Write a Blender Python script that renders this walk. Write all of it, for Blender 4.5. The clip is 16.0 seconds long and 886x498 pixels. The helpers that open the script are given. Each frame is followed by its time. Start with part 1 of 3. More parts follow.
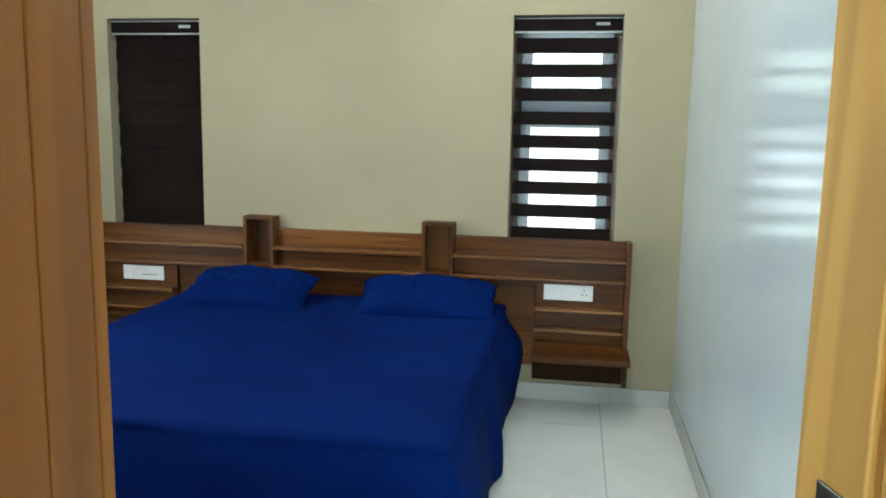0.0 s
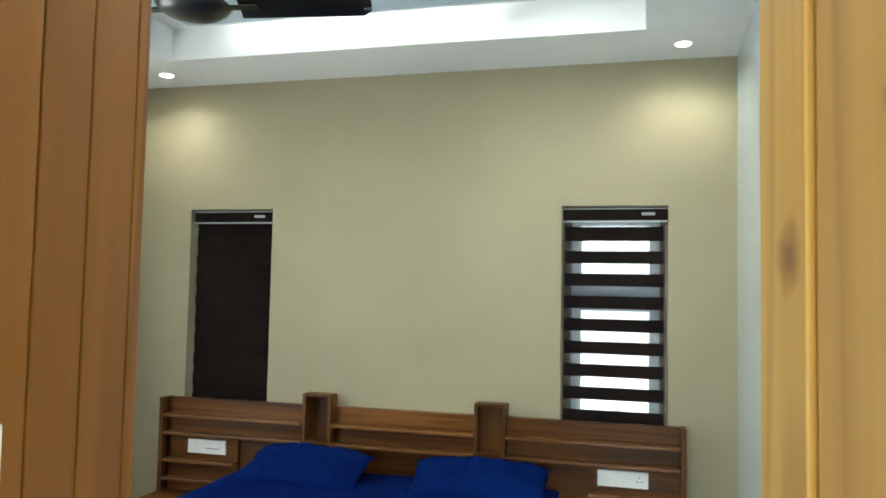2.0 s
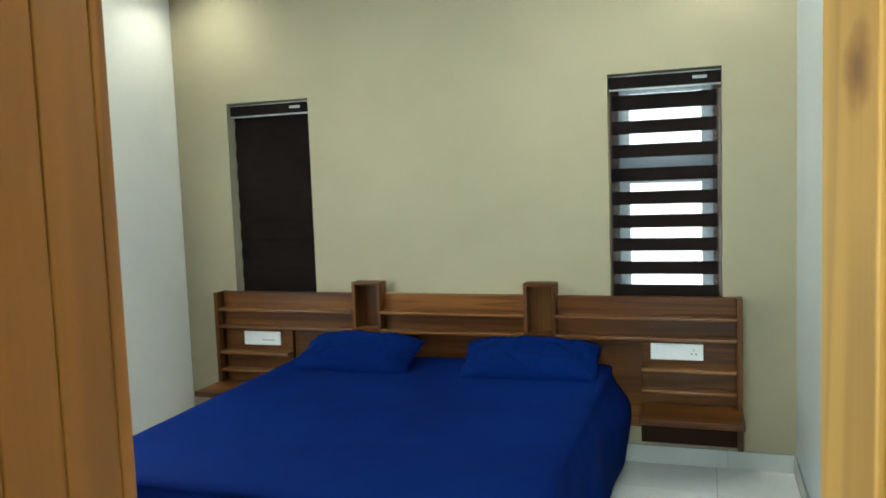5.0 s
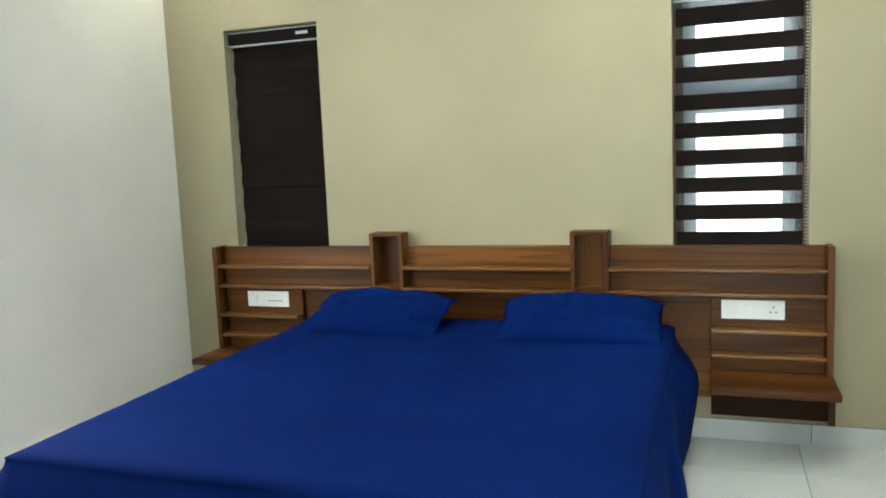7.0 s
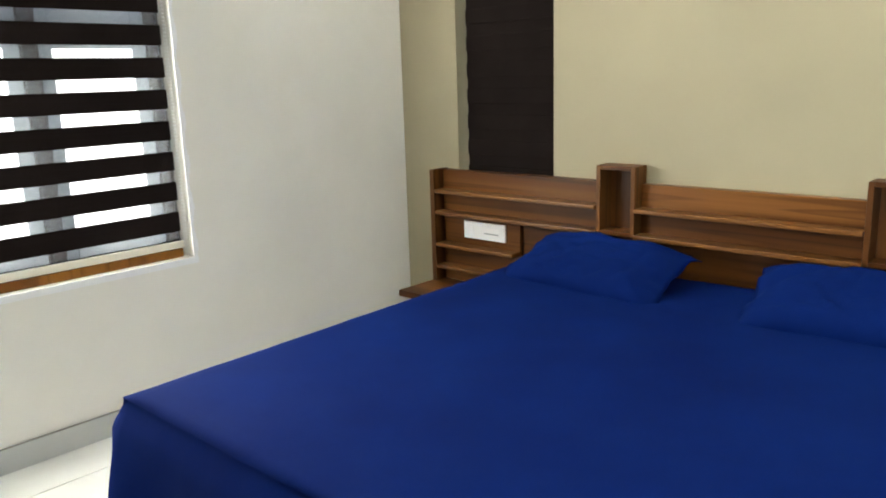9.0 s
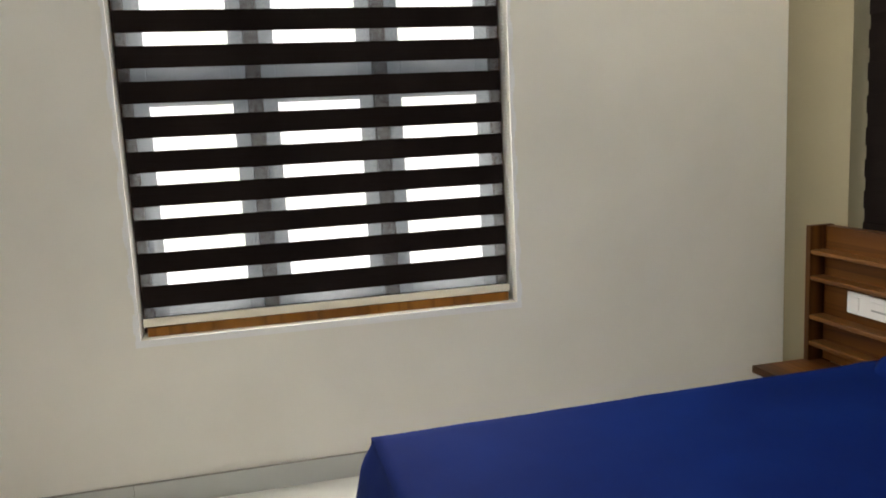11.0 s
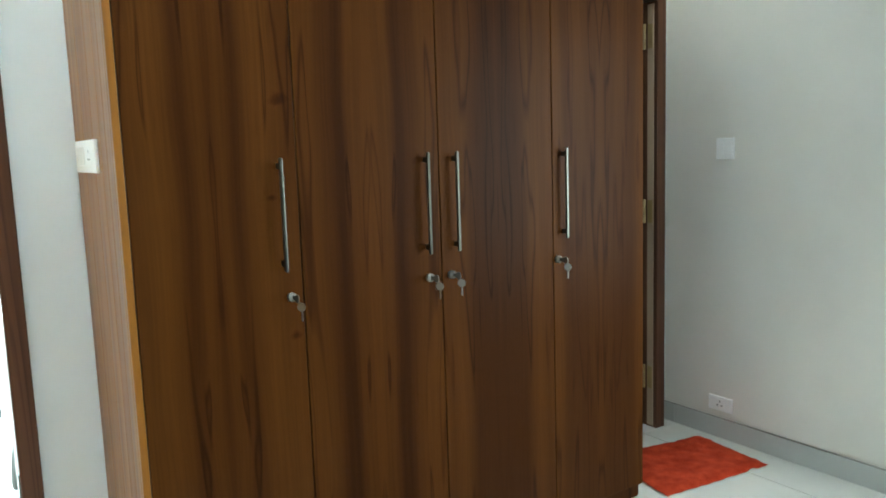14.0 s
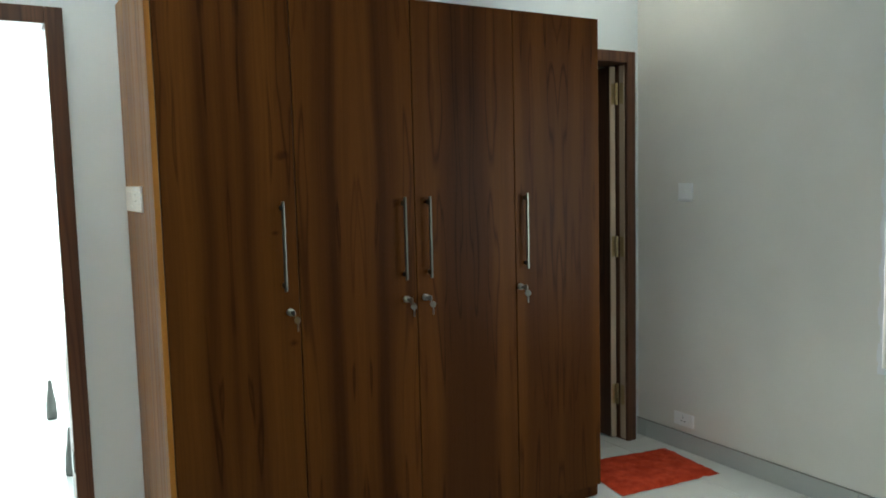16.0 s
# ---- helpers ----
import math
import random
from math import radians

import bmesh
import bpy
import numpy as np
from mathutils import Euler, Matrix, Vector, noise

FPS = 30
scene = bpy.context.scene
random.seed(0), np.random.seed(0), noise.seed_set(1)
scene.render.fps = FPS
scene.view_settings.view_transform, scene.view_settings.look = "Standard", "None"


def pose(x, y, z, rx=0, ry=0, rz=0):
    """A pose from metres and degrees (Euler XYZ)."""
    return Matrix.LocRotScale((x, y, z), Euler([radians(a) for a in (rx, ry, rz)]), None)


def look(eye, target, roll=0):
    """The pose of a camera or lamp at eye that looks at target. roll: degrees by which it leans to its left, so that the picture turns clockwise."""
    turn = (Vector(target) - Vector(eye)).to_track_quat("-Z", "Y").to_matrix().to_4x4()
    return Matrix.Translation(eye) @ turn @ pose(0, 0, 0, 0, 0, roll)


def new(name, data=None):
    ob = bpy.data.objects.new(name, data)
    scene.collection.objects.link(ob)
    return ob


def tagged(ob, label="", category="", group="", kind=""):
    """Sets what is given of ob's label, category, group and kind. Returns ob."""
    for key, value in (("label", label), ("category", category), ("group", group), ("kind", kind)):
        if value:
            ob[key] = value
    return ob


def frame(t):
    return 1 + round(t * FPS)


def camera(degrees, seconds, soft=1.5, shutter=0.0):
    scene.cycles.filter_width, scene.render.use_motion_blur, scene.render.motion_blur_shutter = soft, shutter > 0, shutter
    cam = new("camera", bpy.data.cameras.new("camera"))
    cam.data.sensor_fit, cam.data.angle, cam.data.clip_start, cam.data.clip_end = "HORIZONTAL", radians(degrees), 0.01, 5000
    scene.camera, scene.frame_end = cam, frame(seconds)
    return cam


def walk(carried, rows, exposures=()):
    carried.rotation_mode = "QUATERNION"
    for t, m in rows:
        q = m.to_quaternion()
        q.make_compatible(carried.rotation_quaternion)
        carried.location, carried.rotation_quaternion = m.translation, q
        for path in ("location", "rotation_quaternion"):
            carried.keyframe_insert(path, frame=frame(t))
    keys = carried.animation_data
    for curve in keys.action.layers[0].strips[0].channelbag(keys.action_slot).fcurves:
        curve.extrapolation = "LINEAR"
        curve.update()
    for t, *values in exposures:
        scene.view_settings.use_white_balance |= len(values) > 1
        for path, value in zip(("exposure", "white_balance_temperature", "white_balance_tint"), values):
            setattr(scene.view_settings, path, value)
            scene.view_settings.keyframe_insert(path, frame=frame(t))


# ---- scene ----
cam = camera(59.28, 16.0, 1.8)

PATH = [
    (0, (3.074, -0.226, 1.449), (2.745, 1.725, 1.160), 0.98),
    (0.5, (3.076, -0.247, 1.470), (2.711, 1.704, 1.225), 0.84),
    (1, (3.093, -0.266, 1.544), (2.734, 1.693, 1.360), -0.36),
    (1.5, (3.148, -0.300, 1.575), (2.703, 1.648, 1.499), -0.38),
    (2, (3.205, -0.337, 1.586), (2.685, 1.591, 1.698), 1.15),
    (2.5, (3.230, -0.354, 1.585), (2.655, 1.548, 1.810), 0.53),
    (3, (3.265, -0.418, 1.603), (2.659, 1.467, 1.883), 0.79),
    (3.5, (3.285, -0.414, 1.578), (2.629, 1.476, 1.586), 0.41),
    (4, (3.303, -0.415, 1.553), (2.632, 1.462, 1.387), 0.71),
    (4.5, (3.280, -0.340, 1.539), (2.565, 1.519, 1.357), -1.03),
    (5, (3.219, -0.224, 1.542), (2.573, 1.662, 1.373), -2.08),
    (7.5, (2.890, 0.481, 1.329), (2.205, 2.337, 1.034), -2.77),
    (8, (2.895, 0.703, 1.343), (2.017, 2.455, 0.946), -3.01),
    (10.5, (3.015, 1.530, 1.367), (1.206, 2.318, 1.045), -1.45),
    (11, (3.002, 1.695, 1.368), (1.080, 2.158, 1.066), -2.84),
    (11.5, (2.928, 1.882, 1.377), (0.953, 1.940, 1.063), -0.65),
    (12, (2.888, 2.012, 1.400), (0.961, 1.609, 1.048), -1.70),
    (12.5, (2.888, 2.143, 1.407), (1.125, 1.253, 1.089), -1.06),
    (13, (2.916, 2.255, 1.391), (1.408, 0.974, 1.102), -2.27),
    (13.5, (2.997, 2.344, 1.414), (1.684, 0.866, 1.113), -1.26),
    (14, (3.050, 2.455, 1.416), (1.952, 0.804, 1.155), -1.86),
    (14.5, (3.031, 2.602, 1.427), (2.126, 0.832, 1.201), -0.90),
    (15, (3.024, 2.760, 1.427), (2.172, 0.972, 1.152), -0.57),
    (15.5, (3.075, 2.896, 1.468), (2.186, 1.121, 1.227), -0.78),
    (16, (3.122, 3.037, 1.464), (2.112, 1.320, 1.285), -1.41),
]
walk(cam, [(t, look(eye, target, roll)) for t, eye, target, roll in PATH],
     [(0, -0.08, 6100, 0), (1, 0.02, 6100, 0), (2, -0.19, 6350, 0), (2.5, -0.31, 5930, 0), (3, -0.25, 5730, -2), (3.5, -0.40, 6100, -1),
      (4.5, -0.08, 6250, -1), (5, -0.08, 6200, -3), (8, 0.33, 6700, 3), (10.5, -0.07, 7150, 13), (11, -0.25, 7300, 13), (11.5, -0.37, 7350, 14),
      (12, -0.37, 7400, 14), (12.5, -0.25, 7450, 14), (13, 0.08, 7300, 13), (13.5, 0.11, 7200, 5), (14, 0.15, 5950, -2), (14.6, 0.17, 5930, -6),
      (15, -0.55, 6100, -7), (16, -0.55, 6150, 0)])

# ---- light ----
world = bpy.data.worlds.new("sky")
scene.world = world
world.use_nodes = True
_n = world.node_tree.nodes
_sky = _n.new("ShaderNodeTexSky")
_sky.sky_type, _sky.sun_disc = "NISHITA", False
_sky.sun_elevation, _sky.sun_rotation = radians(48), radians(250)
world.node_tree.links.new(_sky.outputs[0], _n["Background"].inputs[0])
_n["Background"].inputs[1].default_value = 0.12


def lamp(name, kind, m, power, color=(1, 1, 1), **more):
    data = bpy.data.lights.new(name, kind)
    data.energy, data.color = power, color
    if "size" in more:
        data.shape, data.size, data.size_y = "RECTANGLE", more["size"], more["size_y"]
    if "angle" in more:
        data.angle = radians(more["angle"])
    if "spot" in more:
        data.spot_size, data.spot_blend, data.shadow_soft_size = radians(more["spot"]), 0.75, 0.03
    ob = new(name, data)
    ob.matrix_world = m
    return ob


lamp("sun", "SUN", look((6, -8, 14), (0, 0, 0)), 2.5, (1, 0.95, 0.87), angle=0.5)
# daylight in the openings
lamp("window_daylight", "AREA", look((-0.02, 1.986, 1.38), (1.5, 1.986, 1.38)), 56, (0.98, 0.985, 0.97), size=1.35, size_y=1.35)
lamp("hall_daylight", "AREA", look((3.4, -3.55, 1.45), (3.3, -1.0, 1.3)), 170, (0.86, 0.98, 1.0), size=2.4, size_y=2.4)


# ---- materials ----
def mat(name, color, rough=0.5, metal=0.0, spec=0.5):
    m = bpy.data.materials.new(name)
    m.use_nodes = True
    b = m.node_tree.nodes["Principled BSDF"]
    b.inputs["Base Color"].default_value = (*color, 1)
    b.inputs["Roughness"].default_value = rough
    b.inputs["Metallic"].default_value = metal
    b.inputs["Specular IOR Level"].default_value = spec
    return m


def nodes_of(m):
    t = m.node_tree
    return t, t.nodes, t.links, t.nodes["Principled BSDF"]


def coords(t, scale, kind="Object"):
    c = t.nodes.new("ShaderNodeTexCoord")
    mp = t.nodes.new("ShaderNodeMapping")
    mp.inputs["Scale"].default_value = scale
    t.links.new(c.outputs[kind], mp.inputs[0])
    return mp


def noise_tex(t, vec, scale, detail=4, rough=0.55, distort=0.0):
    n = t.nodes.new("ShaderNodeTexNoise")
    n.inputs["Scale"].default_value, n.inputs["Detail"].default_value = scale, detail
    n.inputs["Roughness"].default_value, n.inputs["Distortion"].default_value = rough, distort
    t.links.new(vec.outputs[0], n.inputs["Vector"])
    return n


def ramp(t, src, stops):
    r = t.nodes.new("ShaderNodeValToRGB")
    e = r.color_ramp.elements
    while len(e) < len(stops):
        e.new(0.5)
    for el, (p, c) in zip(e, stops):
        el.position, el.color = p, (*c, 1)
    t.links.new(src, r.inputs[0])
    return r


def mixc(t, mode, fac, a, b):
    m = t.nodes.new("ShaderNodeMix")
    m.data_type, m.blend_type = "RGBA", mode
    for sock, val in ((m.inputs[0], fac), (m.inputs[6], a), (m.inputs[7], b)):
        if isinstance(val, (int, float)):
            sock.default_value = val
        elif isinstance(val, tuple):
            sock.default_value = (*val, 1)
        else:
            t.links.new(val, sock)
    return m.outputs[2]


def bump(t, src, strength, dist):
    b = t.nodes.new("ShaderNodeBump")
    b.inputs["Strength"].default_value, b.inputs["Distance"].default_value = strength, dist
    t.links.new(src, b.inputs["Height"])
    t.links.new(b.outputs[0], t.nodes["Principled BSDF"].inputs["Normal"])


def paint(name, color, rough=0.6, spec=0.4, var=0.06):
    """Painted plaster: roller stipple and faint cloudy stains."""
    m = mat(name, color, rough, 0, spec)
    t, n, l, b = nodes_of(m)
    v = coords(t, (1, 1, 1))
    big, small = noise_tex(t, v, 1.3, 3), noise_tex(t, v, 130, 3)
    lo = tuple(c * (1 - var) for c in color)
    hi = tuple(min(1, c * (1 + var)) for c in color)
    l.new(ramp(t, big.outputs[0], [(0.3, lo), (0.7, hi)]).outputs[0], b.inputs["Base Color"])
    bump(t, small.outputs[0], 0.12, 0.002)
    return m


def wood(name, dark, mid, light, axis=2, rough=0.38, stretch=14.0, streak=1.0, knots=(), coat=0.15, spec=0.5):
    """Varnished timber or veneer whose grain runs along one axis: broad bands, long dark lines, fine pores."""
    m = mat(name, mid, rough, 0, spec)
    t, n, l, b = nodes_of(m)
    info = n.new("ShaderNodeObjectInfo")
    shift = n.new("ShaderNodeVectorMath")
    shift.operation = "MULTIPLY_ADD"
    l.new(info.outputs["Random"], shift.inputs[0])
    shift.inputs[1].default_value = (23, 17, 31)

    def along(across, length):
        sc = [across] * 3
        sc[axis] = length
        v = coords(t, sc)
        sh2 = n.new("ShaderNodeVectorMath")
        sh2.operation = "ADD"
        l.new(v.outputs[0], sh2.inputs[0])
        l.new(shift.outputs[0], sh2.inputs[1])
        return sh2
    broad = along(stretch, 0.26)
    bands = noise_tex(t, broad, 0.8, 2, 0.45, 0.35)
    fine = noise_tex(t, along(stretch * 11, 1.0), 1.0, 4, 0.6)
    c1 = ramp(t, bands.outputs[0], [(0.3, dark), (0.5, mid), (0.7, light)]).outputs[0]
    c2 = ramp(t, fine.outputs[0], [(0.3, (0.7, 0.67, 0.65)), (0.65, (1.1, 1.09, 1.08))]).outputs[0]
    c = mixc(t, "MULTIPLY", 0.32 * streak, c1, c2)
    lines = noise_tex(t, broad, 1.35, 1, 0.3, 0.25)
    c3 = ramp(t, lines.outputs[0], [(0.42, (1, 1, 1)), (0.49, (0.5, 0.46, 0.44)), (0.51, (1, 1, 1)), (0.59, (1, 1, 1)), (0.612, (0.62, 0.58, 0.55)), (0.66, (1, 1, 1))]).outputs[0]
    c = mixc(t, "MULTIPLY", 0.85 * streak, c, c3)
    for kx, kz, size in knots:
        cv = coords(t, (1, 1, 1))
        wob = noise_tex(t, cv, 22, 3)
        off = n.new("ShaderNodeVectorMath")
        off.operation = "SUBTRACT"
        l.new(cv.outputs[0], off.inputs[0])
        off.inputs[1].default_value = (kx, 0, kz)
        scl = n.new("ShaderNodeVectorMath")
        scl.operation = "MULTIPLY"
        l.new(off.outputs[0], scl.inputs[0])
        scl.inputs[1].default_value = (1 / size, 0, 0.72 / size)
        jit = n.new("ShaderNodeVectorMath")
        jit.operation = "MULTIPLY_ADD"
        l.new(wob.outputs[1], jit.inputs[0])
        jit.inputs[1].default_value = (0.9, 0, 0.9)
        l.new(scl.outputs[0], jit.inputs[2])
        mid_off = n.new("ShaderNodeVectorMath")
        mid_off.operation = "SUBTRACT"
        l.new(jit.outputs[0], mid_off.inputs[0])
        mid_off.inputs[1].default_value = (0.45, 0, 0.45)
        ln = n.new("ShaderNodeVectorMath")
        ln.operation = "LENGTH"
        l.new(mid_off.outputs[0], ln.inputs[0])
        ring = ramp(t, ln.outputs["Value"], [(0.2, (0.3, 0.19, 0.12)), (0.55, (0.6, 0.48, 0.36)), (1.0, (1, 1, 1))]).outputs[0]
        c = mixc(t, "MULTIPLY", 0.85, c, ring)
    l.new(c, b.inputs["Base Color"])
    b.inputs["Coat Weight"].default_value, b.inputs["Coat Roughness"].default_value = coat, 0.2
    l.new(ramp(t, fine.outputs[0], [(0.2, (rough * 1.25,) * 3), (0.8, (rough * 0.8,) * 3)]).outputs[0], b.inputs["Roughness"])
    bump(t, fine.outputs[0], 0.06, 0.001)
    return m


def veneer(name, knots):
    """Book-matched teak veneer: soft dark bands mirrored about each leaf, wavering figure lines, pores and a few knots."""
    m = mat(name, (0.056, 0.0195, 0.0035), 0.42, 0, 0.06)
    t, n, l, b = nodes_of(m)

    def math_node(op, a, v1, v2=0.0):
        q = n.new("ShaderNodeMath")
        q.operation = op
        l.new(a, q.inputs[0])
        q.inputs[1].default_value, q.inputs[2].default_value = v1, v2
        return q.outputs[0]

    raw = coords(t, (1, 1, 1))
    sep, info = n.new("ShaderNodeSeparateXYZ"), n.new("ShaderNodeObjectInfo")
    l.new(raw.outputs[0], sep.inputs[0])
    fold = math_node("PINGPONG", math_node("SUBTRACT", sep.outputs[0], 0.768), 0.235)
    sway = math_node("MULTIPLY_ADD", noise_tex(t, coords(t, (2.5, 2.5, 1.1)), 1.0, 2).outputs[0], 0.05, -0.025)
    add = n.new("ShaderNodeMath")
    add.operation = "ADD"
    l.new(fold, add.inputs[0])
    l.new(sway, add.inputs[1])

    def grain(across, length, jump):
        v = n.new("ShaderNodeCombineXYZ")
        l.new(math_node("MULTIPLY", add.outputs[0], across), v.inputs[0])
        l.new(math_node("MULTIPLY", sep.outputs[2], length), v.inputs[2])
        l.new(math_node("MULTIPLY", info.outputs["Random"], jump), v.inputs[1])
        return v
    bands = noise_tex(t, grain(11, 0.25, 40), 1.0, 1, 0.4, 0.3)
    figure = noise_tex(t, grain(14, 0.8, 60), 1.0, 2, 0.5, 0.4)
    pores = noise_tex(t, grain(150, 3.0, 20), 1.0, 3, 0.6)
    c = ramp(t, bands.outputs[0], [(0.3, (0.032, 0.0098, 0.0019)), (0.43, (0.052, 0.0172, 0.0031)), (0.54, (0.067, 0.023, 0.0041)), (0.72, (0.08, 0.0287, 0.0052))]).outputs[0]
    lines = ramp(t, figure.outputs[0], [(0.36, (1, 1, 1)), (0.39, (0.5, 0.44, 0.4)), (0.415, (1, 1, 1)), (0.6, (1, 1, 1)), (0.625, (0.68, 0.6, 0.55)), (0.66, (1, 1, 1))]).outputs[0]
    c = mixc(t, "MULTIPLY", 1.0, c, lines)
    c = mixc(t, "MULTIPLY", 0.4, c, ramp(t, pores.outputs[0], [(0.35, (0.7, 0.66, 0.62)), (0.65, (1.1, 1.1, 1.1))]).outputs[0])
    for kx, kz, size in knots:
        off = n.new("ShaderNodeVectorMath")
        off.operation = "MULTIPLY_ADD"
        l.new(raw.outputs[0], off.inputs[0])
        off.inputs[1].default_value = (0.8 / size, 0, 1.3 / size)
        off.inputs[2].default_value = (-0.8 * kx / size, 0, -1.3 * kz / size)
        jit = n.new("ShaderNodeVectorMath")
        jit.operation = "MULTIPLY_ADD"
        l.new(noise_tex(t, raw, 24, 3).outputs[1], jit.inputs[0])
        jit.inputs[1].default_value = (1.6, 0, 1.6)
        l.new(off.outputs[0], jit.inputs[2])
        mid = n.new("ShaderNodeVectorMath")
        mid.operation = "SUBTRACT"
        l.new(jit.outputs[0], mid.inputs[0])
        mid.inputs[1].default_value = (0.8, 0, 0.8)
        size_of = n.new("ShaderNodeVectorMath")
        size_of.operation = "LENGTH"
        l.new(mid.outputs[0], size_of.inputs[0])
        c = mixc(t, "MULTIPLY", 0.85, c, ramp(t, size_of.outputs["Value"], [(0.25, (0.4, 0.3, 0.26)), (0.6, (0.7, 0.6, 0.52)), (1.0, (1, 1, 1))]).outputs[0])
    l.new(c, b.inputs["Base Color"])
    l.new(ramp(t, pores.outputs[0], [(0.3, (0.5,) * 3), (0.7, (0.38,) * 3)]).outputs[0], b.inputs["Roughness"])
    bump(t, pores.outputs[0], 0.05, 0.001)
    return m


M_TAN = paint("beige_wall_paint", (0.362, 0.322, 0.214), 0.6, 0.25)
M_WHITE = paint("offwhite_wall_paint", (0.79, 0.775, 0.715), 0.55, 0.3)
# satin white, dimmed and blued: the daylight cast is in the base colour
M_GLOSS = paint("satin_daylight_tinted_paint", (0.53, 0.6, 0.635), 0.15, 0.9)
# lighter copy of the side wall's enamel, with cool hall light painted in
M_REAR = paint("hall_lit_wall_paint", (0.72, 0.775, 0.795), 0.4, 0.4)
M_CEIL = paint("white_ceiling_paint", (0.83, 0.84, 0.85), 0.6)
M_PANEL = paint("bluegrey_ceiling_paint", (0.46, 0.57, 0.66), 0.5)
M_SKIRT = mat("skirting_tile", (0.50, 0.52, 0.50), 0.12)
M_TEAK = veneer("teak_veneer", ((2.221, 1.557, 0.028), (2.255, 1.29, 0.016), (2.205, 0.90, 0.02)))
# teak with base colour raised for the hall light on the wardrobe end
M_SIDE = wood("lightened_teak", (0.2, 0.076, 0.009), (0.265, 0.106, 0.014), (0.315, 0.133, 0.02), stretch=4, streak=0.75, coat=0.22, rough=0.45, spec=0.2)
M_HEAD = wood("teak_board", (0.055, 0.0175, 0.0036), (0.118, 0.042, 0.0083), (0.19, 0.075, 0.018), axis=0, stretch=10, coat=0.0, spec=0.2)
# lit copy of the headboard teak: light on the ledges is painted in
M_LEDGE_LIT = wood("teak_lit_ledge", (0.115, 0.043, 0.0085), (0.165, 0.066, 0.0145), (0.22, 0.094, 0.0235), axis=0, stretch=9, streak=0.6, coat=0.2, spec=0.3)
M_HEADV = wood("teak_upright", (0.055, 0.018, 0.0043), (0.1, 0.0365, 0.0082), (0.145, 0.06, 0.015), stretch=10, coat=0.0, spec=0.2)
M_PINE = wood("honey_pine", (0.325, 0.16, 0.03), (0.4, 0.217, 0.046), (0.47, 0.275, 0.067), stretch=5, rough=0.5, streak=0.5, knots=((0.737, 1.632, 0.032), (0.54, 1.76, 0.026), (0.745, 1.97, 0.018), (0.60, 0.62, 0.018), (0.42, 1.3, 0.016)), coat=0.0, spec=0.3)
M_DKWOOD = wood("dark_frame_wood", (0.05, 0.022, 0.012), (0.095, 0.042, 0.022), (0.14, 0.065, 0.035), stretch=16, coat=0.0, spec=0.3)
M_RAW = mat("pale_lipping", (0.55, 0.45, 0.33), 0.6)
# near-black brown: the shade below shelves and bed is put into the colour
M_SHADE = mat("shaded_underside", (0.03, 0.014, 0.008), 0.8, 0, 0.1)
M_PLASTIC = mat("white_plastic", (0.92, 0.93, 0.92), 0.3)
M_PLGREY = mat("grey_plastic", (0.42, 0.44, 0.44), 0.4)
M_ORN = mat("dark_grey_glaze", (0.1, 0.1, 0.09), 0.5)
M_HOLE = mat("socket_hole", (0.02, 0.02, 0.02), 0.6)
M_CHROME = mat("brushed_steel", (0.12, 0.122, 0.1), 0.3, 1.0)
M_KEY = mat("nickel_plate", (0.3, 0.29, 0.26), 0.35, 1.0)
M_BRASS = mat("aged_brass", (0.5, 0.4, 0.22), 0.4, 1.0)
M_BLACK = mat("black_enamel", (0.012, 0.012, 0.013), 0.3)
M_CREAM = mat("cream_rail", (0.85, 0.80, 0.66), 0.4)


def sash_mat():
    """Window sash, made translucent: scatters a little of the daylight behind it to look brighter."""
    m = bpy.data.materials.new("translucent_sash")
    m.use_nodes = True
    t = m.node_tree
    t.nodes.remove(t.nodes["Principled BSDF"])
    tl, df, ad = t.nodes.new("ShaderNodeBsdfTranslucent"), t.nodes.new("ShaderNodeBsdfDiffuse"), t.nodes.new("ShaderNodeAddShader")
    tl.inputs[0].default_value, df.inputs[0].default_value = (0.21, 0.225, 0.24, 1), (0.4, 0.41, 0.42, 1)
    t.links.new(tl.outputs[0], ad.inputs[0])
    t.links.new(df.outputs[0], ad.inputs[1])
    t.links.new(ad.outputs[0], t.nodes["Material Output"].inputs[0])
    return m


M_SASH = sash_mat()


def fabric_blue():
    m = mat("blue_cotton", (0.004, 0.012, 0.12), 0.85, 0, 0.03)
    t, n, l, b = nodes_of(m)
    v = coords(t, (1, 1, 1))
    big, weave = noise_tex(t, v, 2.2, 4), noise_tex(t, v, 320, 2)
    l.new(ramp(t, big.outputs[0], [(0.3, (0.0012, 0.0082, 0.07)), (0.7, (0.0018, 0.0128, 0.098))]).outputs[0], b.inputs["Base Color"])
    bump(t, weave.outputs[0], 0.2, 0.001)
    return m


M_BLUE = fabric_blue()


def rug_mat():
    m = mat("orange_shag", (0.62, 0.085, 0.025), 0.95, 0, 0.1)
    t, n, l, b = nodes_of(m)
    v = coords(t, (1, 1, 1))
    a, c = noise_tex(t, v, 18, 4), noise_tex(t, v, 150, 3)
    l.new(ramp(t, a.outputs[0], [(0.3, (0.34, 0.03, 0.012)), (0.7, (0.60, 0.075, 0.03))]).outputs[0], b.inputs["Base Color"])
    bump(t, c.outputs[0], 0.9, 0.01)
    return m


M_RUG = rug_mat()


